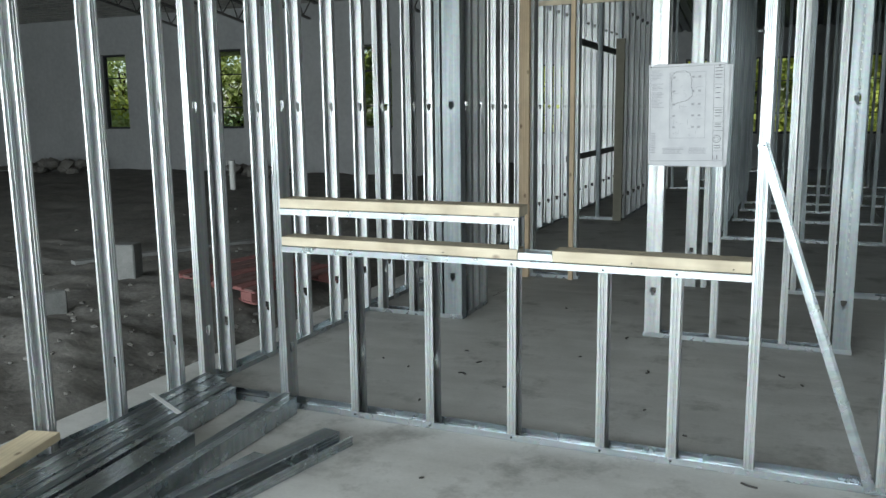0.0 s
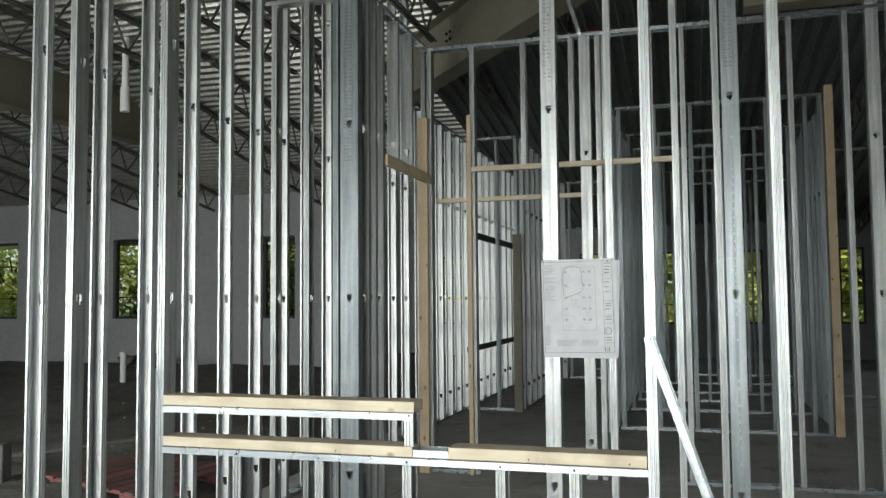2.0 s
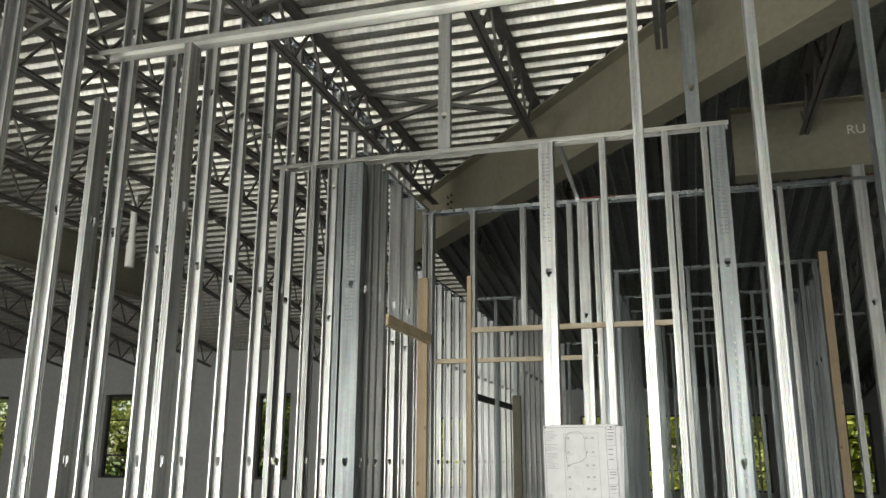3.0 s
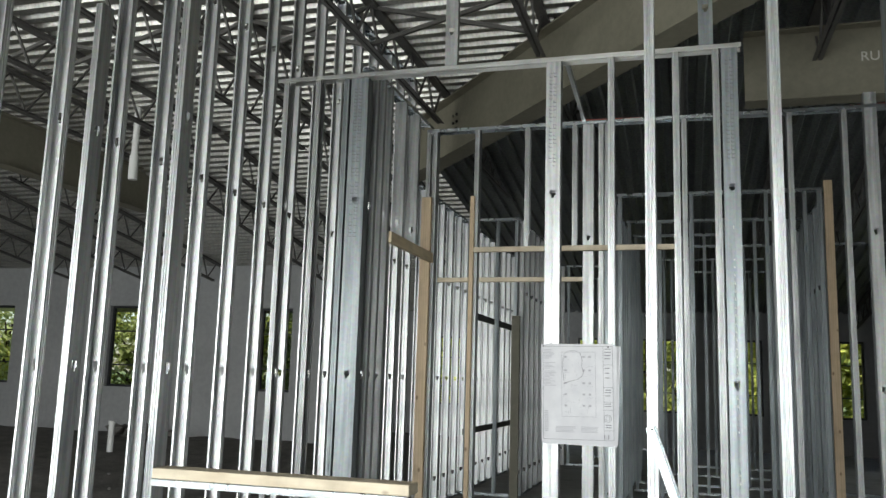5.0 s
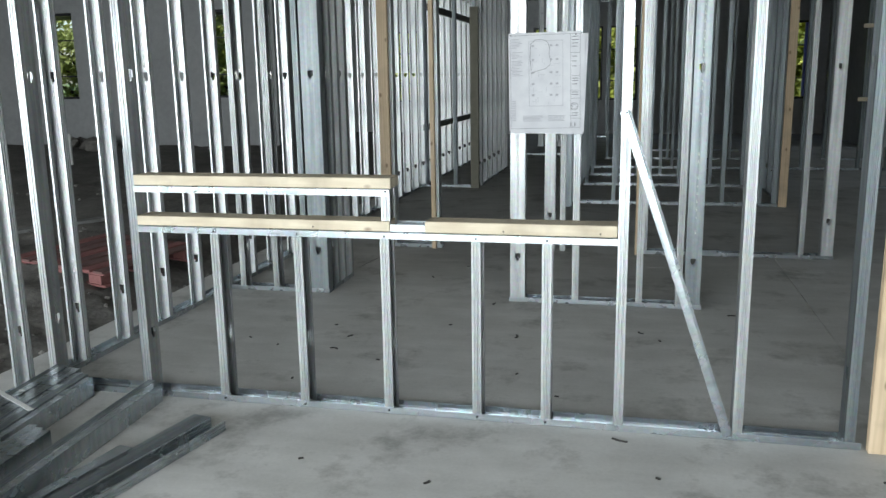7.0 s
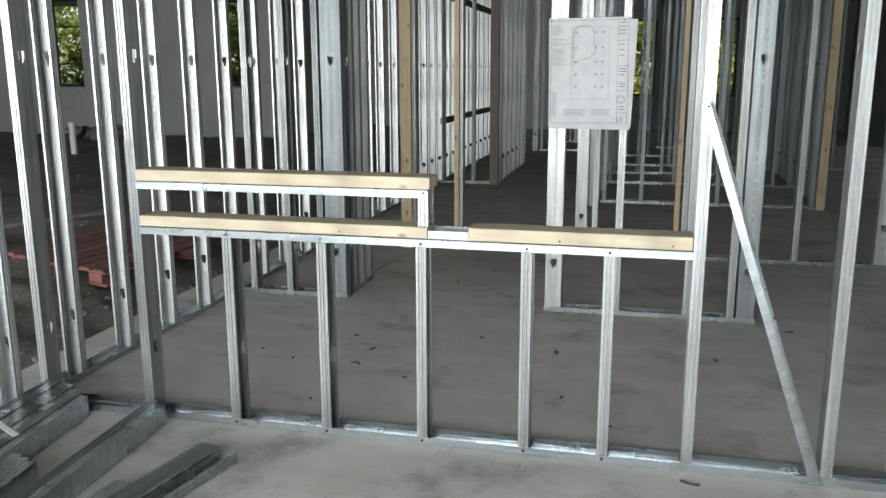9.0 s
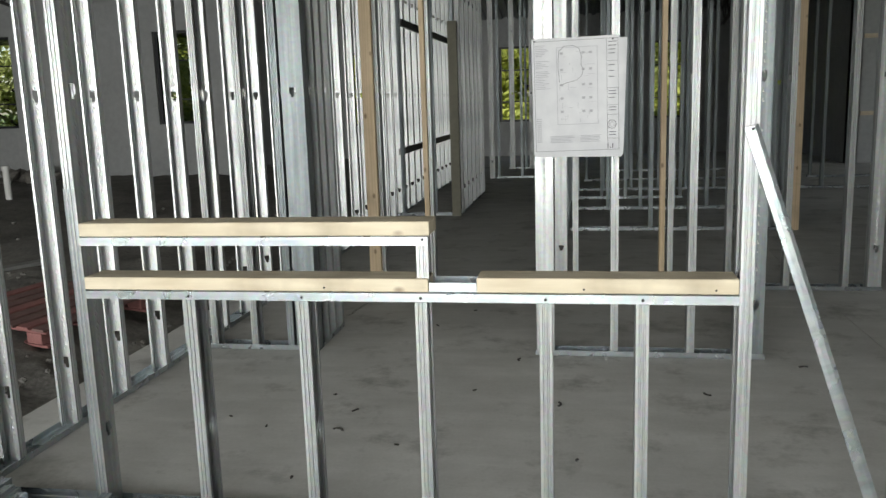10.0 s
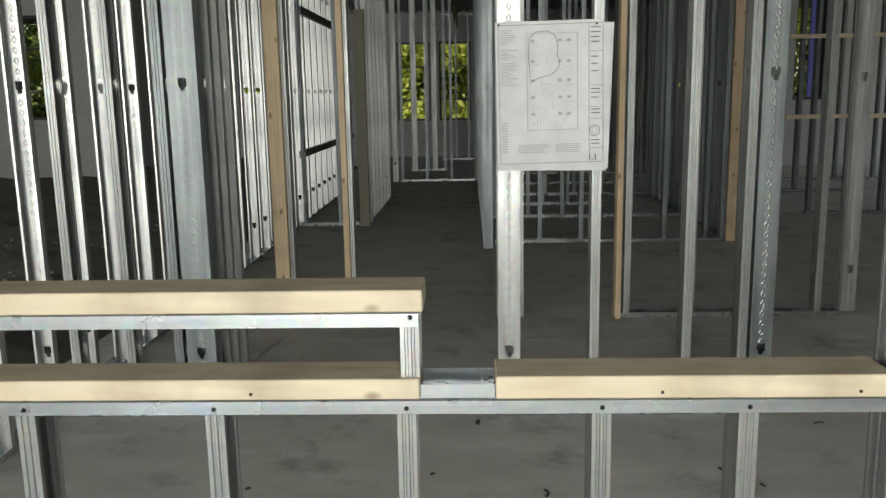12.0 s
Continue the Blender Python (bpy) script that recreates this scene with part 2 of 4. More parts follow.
def stud_mesh(length, first=0.0, mat=None, width=W):
    """A C-shaped stud that stands on z = 0; its web faces -y, its flanges run to +y. first: the height of its foot above the floor."""
    mat = mat or GALV
    key = (round(length, 2), round(first, 2), mat.name, width)
    if key in stud_meshes:
        return stud_meshes[key]
    bm = bmesh.new()
    h = width / 2
    hw, hh, slot = 0.0195, 0.018, 0.017
    holes = [p - first for p in PUNCH if 0.1 < p - first < length - 0.1]
    box(bm, -h, -hw, 0, TH, 0, length)
    box(bm, hw, h, 0, TH, 0, length)
    z = 0
    for c in holes:
        box(bm, -hw, hw, 0, TH, z, c - hh - slot)
        box(bm, -hw, -0.010, 0, TH, c - hh - slot, c - hh)
        box(bm, 0.010, hw, 0, TH, c - hh - slot, c - hh)
        z = c + hh
    box(bm, -hw, hw, 0, TH, z, length)
    g = 0.0022
    for s in (-1, 1):
        pts = [(s * h, 0), (s * h, 0.010), (s * (h - g), 0.012), (s * (h - g), 0.016), (s * h, 0.018), (s * h, 0.024), (s * (h - g), 0.026),
               (s * (h - g), 0.030), (s * h, 0.032), (s * h, FL), (s * (h - 0.011), FL)]
        ribbon(bm, pts, 0, length, TH * s)
    stud_meshes[key] = mesh_of("stud", bm, mat)
    return stud_meshes[key]


# the way each web faces
TURN = {"S": 0, "N": 180, "W": -90, "E": 90}


def stud(parent, x, y, face, z0=0.0, z1=3.75, mat=None, name="stud", width=W, lean=0.0):
    """A stud whose web lies at (x, y) and faces the given way."""
    ob = new(name, stud_mesh(z1 - z0, z0, mat, width))
    ob.parent = parent
    p = parent.location
    ob.matrix_basis = pose(x - p.x, y - p.y, z0 - p.z, 0, lean, TURN[face])
    return ob


def track(parent, a, b, z, down=False, mat=None, name="bottom_track", depth=0.096, lip=0.032):
    """A U-shaped track from a to b in plan, its web at z, its lips up or, for a top track, down. Its screw heads are parts."""
    a, b = Vector(a), Vector(b)
    d = b - a
    length = d.length
    s = -1 if down else 1
    bm = bmesh.new()
    h = depth / 2
    ribbon(bm, [(-h, s * lip), (-h, s * 0.004), (-h + 0.004, 0), (h - 0.004, 0), (h, s * 0.004), (h, s * lip)], 0, length, s * TH)
    turn = Matrix(((0, 0, 1, 0), (1, 0, 0, 0), (0, 1, 0, 0), (0, 0, 0, 1)))
    ang = math.degrees(math.atan2(d.y, d.x))
    ob = part(name, bm, mat or GALV_BLUE, parent)
    p = parent.location
    ob.data.transform(turn)
    ob.matrix_basis = pose(a.x - p.x, a.y - p.y, z - p.z, 0, 0, ang)
    return ob


def run(a, b, step):
    n = int((b - a) / step + 1e-6)
    return [a + i * step for i in range(n + 1)]


def screw(parent, x, y, z, r=0.0055):
    bm = bmesh.new()
    bmesh.ops.create_cone(bm, cap_ends=True, segments=8, radius1=r, radius2=r * 0.7, depth=0.004,
                          matrix=pose(0, 0, 0, 90, 0, 0))
    p = parent.location
    return part("screw_head", bm, SCREW, parent, "", 0, Matrix.Translation((x - p.x, y - p.y, z - p.z)))


# ---- shell ----
NORTH_A, NORTH_B, NORTH_C, WEST_X, DECK_Z = 14.0, 18.5, 14.6, -22.0, 5.06
SLAB_X = -0.96


def wall_with_openings(name, a, b, z0, z1, thick, holes, mat, label):
    """A straight wall from a to b in plan; holes: (from, to, bottom, top) along it."""
    a, b = Vector(a), Vector(b)
    d = b - a
    bm = bmesh.new()
    xs = sorted({0.0, d.length, *[h[0] for h in holes], *[h[1] for h in holes]})
    for x0, x1 in zip(xs, xs[1:]):
        hs = sorted(h for h in holes if h[0] <= x0 and h[1] >= x1)
        z = z0
        for h in hs:
            box(bm, x0, x1, 0, thick, z, h[2])
            z = h[3]
        box(bm, x0, x1, 0, thick, z, z1)
    ob = part(name, bm, mat, None, label)
    ob.matrix_basis = pose(a.x, a.y, 0, 0, 0, math.degrees(math.atan2(d.y, d.x)))
    return tagged(ob, label, "wall", "", "structure")


# floor slab with sawn joints
bm = bmesh.new()
jx, jy, jw = [SLAB_X, 3.42, 8.0, 13.3], [-7.3, -2.6, 3.2, 9.0, 18.8], 0.004
for x0, x1 in zip(jx, jx[1:]):
    for y0, y1 in zip(jy, jy[1:]):
        box(bm, x0 + jw / 2, x1 - jw / 2, y0 + jw / 2, y1 - jw / 2, -0.45, 0)
tagged(part("floor", bm, CONCRETE), "stained grey bare concrete slab with scuffs", "floor", "", "structure")
boxpart("floor_joint_filler", (SLAB_X + 0.02, 13.2, -8.2, 18.7, -0.44, -0.012), DEBRIS)
tagged(bpy.data.objects["floor_joint_filler"], "dark sawn joints in the concrete slab", "floor joint", "", "structure")

# bare earth beside the slab, one uneven sheet
bm = bmesh.new()
gx, gy = [], []
x = SLAB_X + 0.02
while x > WEST_X - 0.4:
    gx.append(x)
    x -= 0.05 + 0.03 * (SLAB_X - x)
y = -8.2
while y < NORTH_A + 5:
    gy.append(y)
    y += 0.06 if -1.8 < y < 4.5 else 0.25


def earth(x, y):
    d = SLAB_X - x
    base = -0.34 + 0.26 * min(1.0, max(0.0, (d - 0.35) / 1.0)) + 0.12 * min(1, max(0, (y - 4) / 8))
    rough = 0.022 + 0.03 * min(1, d)
    return base + rough * noise.fractal(Vector((x * 1.7, y * 1.7, 3)), 0.9, 2.1, 5) + 0.025 * noise.fractal(Vector((x * 7, y * 7, 0)), 0.8, 2.0, 3)


grid = [[bm.verts.new((x, y, earth(x, y))) for y in gy] for x in gx]
for r0, r1 in zip(grid, grid[1:]):
    for i in range(len(gy) - 1):
        bm.faces.new((r0[i], r0[i + 1], r1[i + 1], r1[i]))
for f in bm.faces:
    f.smooth = True
earth_ob = tagged(part("earth_floor", bm, DIRT), "dark uneven bare earth with clods beside slab", "ground", "", "structure")

# outside ground to the horizon
bm = bmesh.new()
bmesh.ops.create_grid(bm, x_segments=8, y_segments=8, size=900)
tagged(part("ground", bm, GRASS, None, "", 0, Matrix.Translation((0, 0, -0.5))), "rough sunlit grass around the building", "ground", "", "structure")

# windows: centre, wall, half width, sill, head
WIN_A = [(-14.65, 0.44, 1.12, 3.08), (-10.9, 0.40, 1.12, 3.08), (-6.75, 0.42, 1.12, 3.04)]
WIN_B = [(-7.05, 0.38), (-3.8, 0.38), (0.05, 0.40), (1.03, 0.38), (1.92, 0.36), (3.75, 0.42), (6.17, 0.28)]
WIN_C = [(7.81, 0.29, 1.25, 3.35), (9.6, 0.29, 1.25, 3.35), (11.4, 0.29, 1.25, 3.35)]
A0, A1, C0 = WEST_X, -5.75, 6.7
wall_with_openings("wall_north_1", (A0, NORTH_A), (A1, NORTH_A), -0.5, 5.3, 0.25, [(c - h - A0, c + h - A0, s, t) for c, h, s, t in WIN_A], BLOCKWORK, "grey plastered outer wall with narrow tall windows")
wall_with_openings("wall_north_2", (A1, NORTH_B), (C0, NORTH_B), -0.5, 5.3, 0.25, [(c - h - A1, c + h - A1, 0.85, 2.70) for c, h in WIN_B], BLOCKWORK, "grey plastered far wall with tall windows")
wall_with_openings("wall_north_3", (C0, NORTH_C), (EAST_X, NORTH_C), -0.5, 5.3, 0.25, [(c - h - C0, c + h - C0, s, t) for c, h, s, t in WIN_C], BLOCKWORK, "grey plastered outer wall with narrow windows")
wall_with_openings("wall_return_1", (A1, NORTH_B), (A1, NORTH_A), -0.5, 5.3, 0.25, [], BLOCKWORK, "grey plastered return wall")
wall_with_openings("wall_return_2", (C0 + 0.25, NORTH_C), (C0 + 0.25, NORTH_B), -0.5, 5.3, 0.25, [], BLOCKWORK, "grey plastered return wall")
wall_with_openings("wall_west", (WEST_X, SOUTH_Y), (WEST_X, NORTH_A), -0.5, 5.3, 0.25, [], BLOCKWORK, "grey plastered outer wall")
wall_with_openings("wall_south", (EAST_X, SOUTH_Y), (WEST_X, SOUTH_Y), -0.5, 5.3, 0.25, [(EAST_X - 4.3, EAST_X + 11.1, 0.1, 3.0)], BLOCKWORK, "grey plastered outer wall with wide unseen storefront opening")
# Unseen opening cut in the east wall for the added fill lamp.
wall_with_openings("wall_east", (EAST_X, NORTH_C), (EAST_X, SOUTH_Y), -0.5, 5.3, 0.25, [(0.4, 7.6, 0.25, 2.95)], BLOCKWORK, "grey plastered outer wall with wide unseen storefront opening")


def window(n, cx, half, y, sill, head, film=False):
    t = placed(new("window_%d" % n), (cx, y + 0.14, sill), "narrow dark-framed window with green foliage beyond", "window", "windows in the outer walls", "structure")
    h, f = head - sill, 0.05
    mat = FRAME
    boxpart("window_frame", (-half, -half + f, -0.04, 0.04, 0, h), mat, t)
    boxpart("window_frame", (half - f, half, -0.04, 0.04, 0, h), mat, t)
    boxpart("window_frame", (-half + f, half - f, -0.04, 0.04, h - f, h), mat, t)
    boxpart("window_sill", (-half + f, half - f, -0.06, 0.04, 0, f), mat, t)
    for q in (0.26, 0.68):
        boxpart("glazing_bar", (-half + f, half - f, -0.02, 0.02, h * q, h * q + 0.03), mat, t)
    if film:
        boxpart("mullion", (0.02, 0.10, -0.035, 0.035, f, h - f), FILM_BLUE, t, "blue film-wrapped mullion")
    p = boxpart("pane", (-half + f, half - f, -0.003, 0.003, f, h - f), GLASS, t)
    p.visible_shadow = False


nwin = 0
for c, h, s, t in WIN_A:
    nwin += 1
    window(nwin, c, h, NORTH_A, s, t)
for i, (c, h) in enumerate(WIN_B):
    nwin += 1
    window(nwin, c, h, NORTH_B, 0.85, 2.70, i == 6)
for c, h, s, t in WIN_C:
    nwin += 1
    window(nwin, c, h, NORTH_C, s, t, True)

# corrugated roof deck: ribs along x up to the main beam, along y beyond it
BA, BB = (-1.35, 7.35), (7.0, -2.55)


def beam_y(x):
    return BA[1] + (x - BA[0]) * (BB[1] - BA[1]) / (BB[0] - BA[0])


def beam_x(y):
    return min(BB[0], max(BA[0], BA[0] + (y - BA[1]) * (BB[0] - BA[0]) / (BB[1] - BA[1])))


FALL_Y, FALL = 7.0, 0.148


def deck_z(y):
    """The roof is level up to FALL_Y and falls towards the north wall."""
    return DECK_Z - FALL * max(0.0, y - FALL_Y)


def deck_profile(a, b):
    prof = []
    while a < b:
        prof += [(a, 0), (a + 0.085, 0), (a + 0.105, 0.045), (a + 0.185, 0.045)]
        a += 0.205
    return prof


def deck(name, prof, ends, mat, label):
    bm = bmesh.new()
    prev = None
    for q, zz in prof:
        row = [bm.verts.new((*p, deck_z(p[1]) + zz)) for p in ends(q)]
        if prev:
            for i in range(len(row) - 1):
                bm.faces.new((prev[i], row[i], row[i + 1], prev[i + 1]))
        prev = row
    tagged(part(name, bm, mat), label, "ceiling", "", "structure")


deck("ceiling_1", deck_profile(SOUTH_Y - 0.3, NORTH_B + 0.4), lambda y: ((WEST_X - 0.3, y), (beam_x(y), y)), DECK, "bare corrugated galvanised steel roof deck underside")
deck("ceiling_2", deck_profile(BA[0], EAST_X + 0.3), lambda x: ((x, min(6.99, beam_y(x)) if x < BB[0] else SOUTH_Y - 0.3), (x, FALL_Y), (x, NORTH_B + 0.4)), DECK_SHADED, "corrugated steel roof deck underside, shade put into its darker colour")
boxpart("roof", (WEST_X - 0.3, EAST_X + 0.3, SOUTH_Y - 0.3, NORTH_B + 0.4, DECK_Z + 0.06, DECK_Z + 0.2), PRIMER)
tagged(bpy.data.objects["roof"], "flat roof slab above the deck", "roof", "", "structure")


# ---- roof steel ----
def i_beam(a, b, z0, z1, flange, label):
    a, b = Vector((*a, 0)), Vector((*b, 0))
    d = b - a
    t = placed(new("roof_beam"), (a.x, a.y, z0), label, "steel beam", "main roof beams")
    t.rotation_euler.z = math.atan2(d.y, d.x)
    l, h = d.length, z1 - z0
    boxpart("web", (0, l, -0.008, 0.008, 0.018, h - 0.018), PRIMER, t)
    boxpart("bottom_flange", (0, l, -flange / 2, flange / 2, 0, 0.018), PRIMER, t, "", 0.003)
    boxpart("top_flange", (0, l, -flange / 2, flange / 2, h - 0.018, h), PRIMER, t, "", 0.003)
    return t


beam = i_beam(BA, BB, 4.22, 4.97, 0.26, "deep grey-brown primed steel beam under deck")
for i in range(3):
    for j in range(2):
        bm = bmesh.new()
        bmesh.ops.create_cone(bm, cap_ends=True, segments=8, radius1=0.018, radius2=0.018, depth=0.02, matrix=pose(0, 0, 0, 90))
        part("bolt", bm, SCREW, beam, "", 0, Matrix.Translation((1.55 + j * 0.1, -0.018, 0.35 + i * 0.09)))
i_beam((2.95, 4.75), (EAST_X, 4.75), 4.2, 4.9, 0.24, "primed steel beam with white stencilled letters")
i_beam((-6.5, SOUTH_Y + 0.02), (-6.5, 8.6), 4.2, 4.9, 0.24, "dark primed steel beam under deck")
txt = bpy.data.curves.new("stencil", "FONT")
txt.body, txt.size, txt.extrude = "RU", 0.13, 0.001
txt.materials.append(CHALK)
lab = new("stencil", txt)
lab.parent = bpy.data.objects["roof_beam.001"]
lab.matrix_basis = pose(1.02, -0.012, 0.36, 90, 0, 0)


bm = bmesh.new()
box(bm, -0.011, 0.011, -0.011, 0.011, 0, 1)
bar_mesh = mesh_of("web_bar", bm, JOIST_STEEL)


def joist(x, y0, y1, top=5.055, depth=0.46):
    if y0 < FALL_Y - 0.8 and y1 > FALL_Y + 0.8:
        joist(x, y0, FALL_Y - 0.02)
        y0 = FALL_Y + 0.02
    t = placed(new("bar_joist"), (x, y0, top - depth - FALL * max(0.0, y0 - FALL_Y)), "dark open-web steel roof joist under deck", "roof joist", "roof joists")
    l = y1 - y0
    if y0 >= FALL_Y:
        t.rotation_euler.x = -math.atan(FALL)
    for s in (-1, 1):
        boxpart("bottom_chord", (0.012 * s, 0.045 * s, 0.25, l - 0.25, 0, 0.006), JOIST_STEEL, t)
        boxpart("bottom_chord", (0.008 * s, 0.013 * s, 0.25, l - 0.25, 0, 0.045), JOIST_STEEL, t)
    boxpart("top_chord", (-0.05, 0.05, 0, l, depth - 0.045, depth - 0.004), JOIST_STEEL, t)
    n = max(2, int(l / 0.62))
    for i in range(n):
        ya, yb = 0.25 + (l - 0.5) * i / n, 0.25 + (l - 0.5) * (i + 1) / n
        ym = (ya + yb) / 2
        for p, q in (((ya, depth - 0.03), (ym, 0.02)), ((ym, 0.02), (yb, depth - 0.03))):
            v = Vector((0, q[0] - p[0], q[1] - p[1]))
            ob = new("web_bar", bar_mesh)
            ob.parent = t
            ob.matrix_basis = Matrix.Translation((0, p[0], p[1])) @ v.to_track_quat("Z", "Y").to_matrix().to_4x4() @ Matrix.Diagonal((1, 1, v.length, 1))


JOISTS = (-12.0, -10.0, -8.2, -5.4, -4.2, -2.66, -1.8, -0.46, 1.08, 2.35, 3.6, 4.9, 6.2, 7.6, 9.2, 11.0)
for x in JOISTS:
    if x < -1.4:
        joist(x, SOUTH_Y + 0.05, 13.9)
    elif x < 7:
        joist(x, SOUTH_Y + 0.05, beam_y(x) - 0.1)
        joist(x, beam_y(x) + 0.1, 18.4 if x < 6.5 else 14.4)
    else:
        joist(x, SOUTH_Y + 0.05, 14.4)


def bridging(xa, xb, y):
    """Two crossed steel angles between neighbouring joists."""
    t = placed(new("cross_bridging"), (xa, y, 4.61), "crossed dark steel angles between roof joists", "bridging", "joist bridging")
    for za, zb, dy in ((0.01, 0.40, -0.02), (0.40, 0.01, 0.02)):
        v = Vector((xb - xa, 0, zb - za))
        bm = bmesh.new()
        box(bm, -0.018, 0.018, -0.0025, 0.0025, 0, v.length)
        box(bm, -0.018, -0.013, 0.0025, 0.034, 0, v.length)
        part("angle", bm, JOIST_STEEL, t, "", 0, Matrix.Translation((0, dy, za)) @ v.to_track_quat("Z", "Y").to_matrix().to_4x4())


for xa, xb in zip(JOISTS[2:11], JOISTS[3:11]):
    for yy in (-1.1, 1.35, 3.6):
        if xa > -8 and (xb < -1.4 or yy < beam_y(xb) - 0.3):
            bridging(xa, xb, yy)

# a short white drain drop under the deck
bm = bmesh.new()
for r0, z0, z1 in ((0.045, 0.28, 1.0), (0.062, 0.0, 0.33)):
    bmesh.ops.create_cone(bm, cap_ends=True, segments=16, radius1=r0, radius2=r0, depth=z1 - z0, matrix=Matrix.Translation((0, 0, (z0 + z1) / 2)))
tagged(part("drain_drop", bm, PVC, None, "", 0, Matrix.Translation((-4.77, 5.9, 4.06))), "white plastic drain drop hanging below the roof deck", "pipe")

# ---- stud walls ----
G = "steel stud partitions"
# long wall beside the earth: webs face north, open sides south; a corner stud turned to the room where the counter wall meets it
wl = placed(new("stud_wall"), (-0.63, 0, 0), "tall galvanised steel stud wall along slab edge", "stud wall", G)
XL = -0.629
ys = [-0.06 - 0.42 * i for i in range(12, 0, -1)] + [-0.06, 0.375, 0.78] + [1.215 + 0.415 * i for i in range(11)]
for y in ys:
    stud(wl, XL, y, "N", 0.003, 4.93)
stud(wl, -0.60, 0.165, "E", 0.003, 3.46)
for i, y in enumerate(run(5.85, 12.2, 0.42)):
    stud(wl, XL, y, "N", 0.003, 3.75)
track(wl, (XL, -5.4), (XL, 12.3), 0.002)
track(wl, (XL, -5.4), (XL, 5.5), 4.945, True, name="top_track")
track(wl, (XL, 5.7), (XL, 12.3), 3.77, True, name="top_track")
boxpart("window_header", (0.046, 0.085, 8.1, 11.9, 2.40, 2.49), STRAP_DARK, wl, "dark flat steel backing strip")
boxpart("window_sill_strip", (0.046, 0.085, 7.8, 12.1, 0.78, 0.86), STRAP_DARK, wl, "dark flat steel backing strip")

# low counter wall with two heights
kw = placed(new("counter_wall"), (0, 0.048, 0), "low galvanised stud wall with two-level wooden top plates", "stud wall")
track(kw, (-0.575, 0.048), (3.2, 0.048), 0.002)
for x in (0.4064, 0.8128, 1.2192, 1.6256, 1.928):
    stud(kw, x - 0.017, 0.048, "W", 0.004, 0.812, mat=GALV)
    screw(kw, x + 0.004, -0.004, 0.826)
    screw(kw, x + 0.004, -0.004, 0.02)
stud(kw, 0.024, 0.048, "E", 0.004, 3.64)
stud(kw, -0.022, 0.048, "W", 0.004, 1.2, mat=GALV_DULL_SHADE, name="short_stud")
stud(kw, 2.262, 0.048, "E", 0.004, 4.6)
stud(kw, 2.705, 0.048, "W", 0.004, 4.6)
stud(kw, 3.135, 0.048, "W", 0.004, 4.4, GALV_DULL_SHADE)
track(kw, (0.026, 0.048), (2.22, 0.048), 0.846, True, name="counter_track", depth=0.100)
track(kw, (0.026, 0.048), (1.252, 0.048), 1.034, True, name="counter_track", depth=0.100)
stud(kw, 1.212, 0.048, "W", 0.86, 1.03, name="short_stud")
screw(kw, 1.235, -0.004, 1.022)
bm = bmesh.new()
box(bm, 1.252, 1.41, -0.003, 0.098, 0.849, 0.851)
box(bm, 1.254, 1.408, -0.006, -0.003, 0.851, 0.880)
box(bm, 1.254, 1.408, 0.098, 0.101, 0.851, 0.880)
kp = kw.location
part("splice_plate", bm, GALV_BLUE, kw, "bare galvanised splice plate", 0, Matrix.Translation((0, -kp.y, 0)))


def plank(name, ext, mat, parent, label):
    p = parent.location if parent else Vector((0, 0, 0))
    e = (ext[0] - p.x, ext[1] - p.x, ext[2] - p.y, ext[3] - p.y, ext[4] - p.z, ext[5] - p.z)
    return boxpart(name, e, mat, parent, label, 0.0025)


plank("top_plate", (0.03, 1.262, -0.012, 0.112, 1.036, 1.082), PINE_X, kw, "pale pine top plate")
lower_left = plank("top_plate", (0.03, 1.252, -0.010, 0.110, 0.849, 0.893), PINE_X, kw, "pale pine top plate")
lower_right = plank("top_plate", (1.41, 2.218, -0.010, 0.110, 0.849, 0.897), PINE_X, kw, "pale pine top plate")
for x in (0.9, 1.75, 2.15):
    board = lower_left if x < 1.3 else lower_right
    ob = screw(kw, x, -0.0115, 0.862, 0.004)
    ob.matrix_basis = Matrix.Translation(ob.location - board.location)
    ob.parent = board
track(kw, (-0.55, 0.048), (3.3, 0.048), 3.67, True, mat=GALV_BRIGHT, name="header_track")
# slanted brace
br = Vector((2.69, -0.012, 0.02)) - Vector((2.235, -0.012, 1.36))
bm = bmesh.new()
ribbon(bm, [(-0.02, 0.012), (-0.02, 0), (-0.008, -0.002), (0.008, -0.002), (0.02, 0), (0.02, 0.012)], 0, br.length, TH)
part("slanted_brace", bm, GALV_BLUE, kw, "bright slanted steel brace", 0,
     Matrix.Translation((2.235, -0.018 - kp.y, 1.36)) @ pose(0, 0, 0, 0, 180 - math.degrees(math.atan2(br.x, -br.z)), 0))
screw(kw, 2.24, -0.022, 1.352)
plank("wood_post", (3.222, 3.311, -0.02, 0.02, 0, 3.13), PINE_Z, kw, "pale pine post")

# portal wall behind, with the drawings pinned on it
pw = placed(new("stud_wall"), (1.1, 2.05, 0), "galvanised stud partition with wide doorway and boxed ends", "stud wall", G)
PY = 2.05
for x0, x1 in ((1.475, 2.725), (-0.575, 0.185)):
    track(pw, (x0, PY), (x1, PY), 0.002)
track(pw, (-0.55, PY), (2.74, PY), 3.72, True, mat=GALV_BRIGHT, name="header_track")


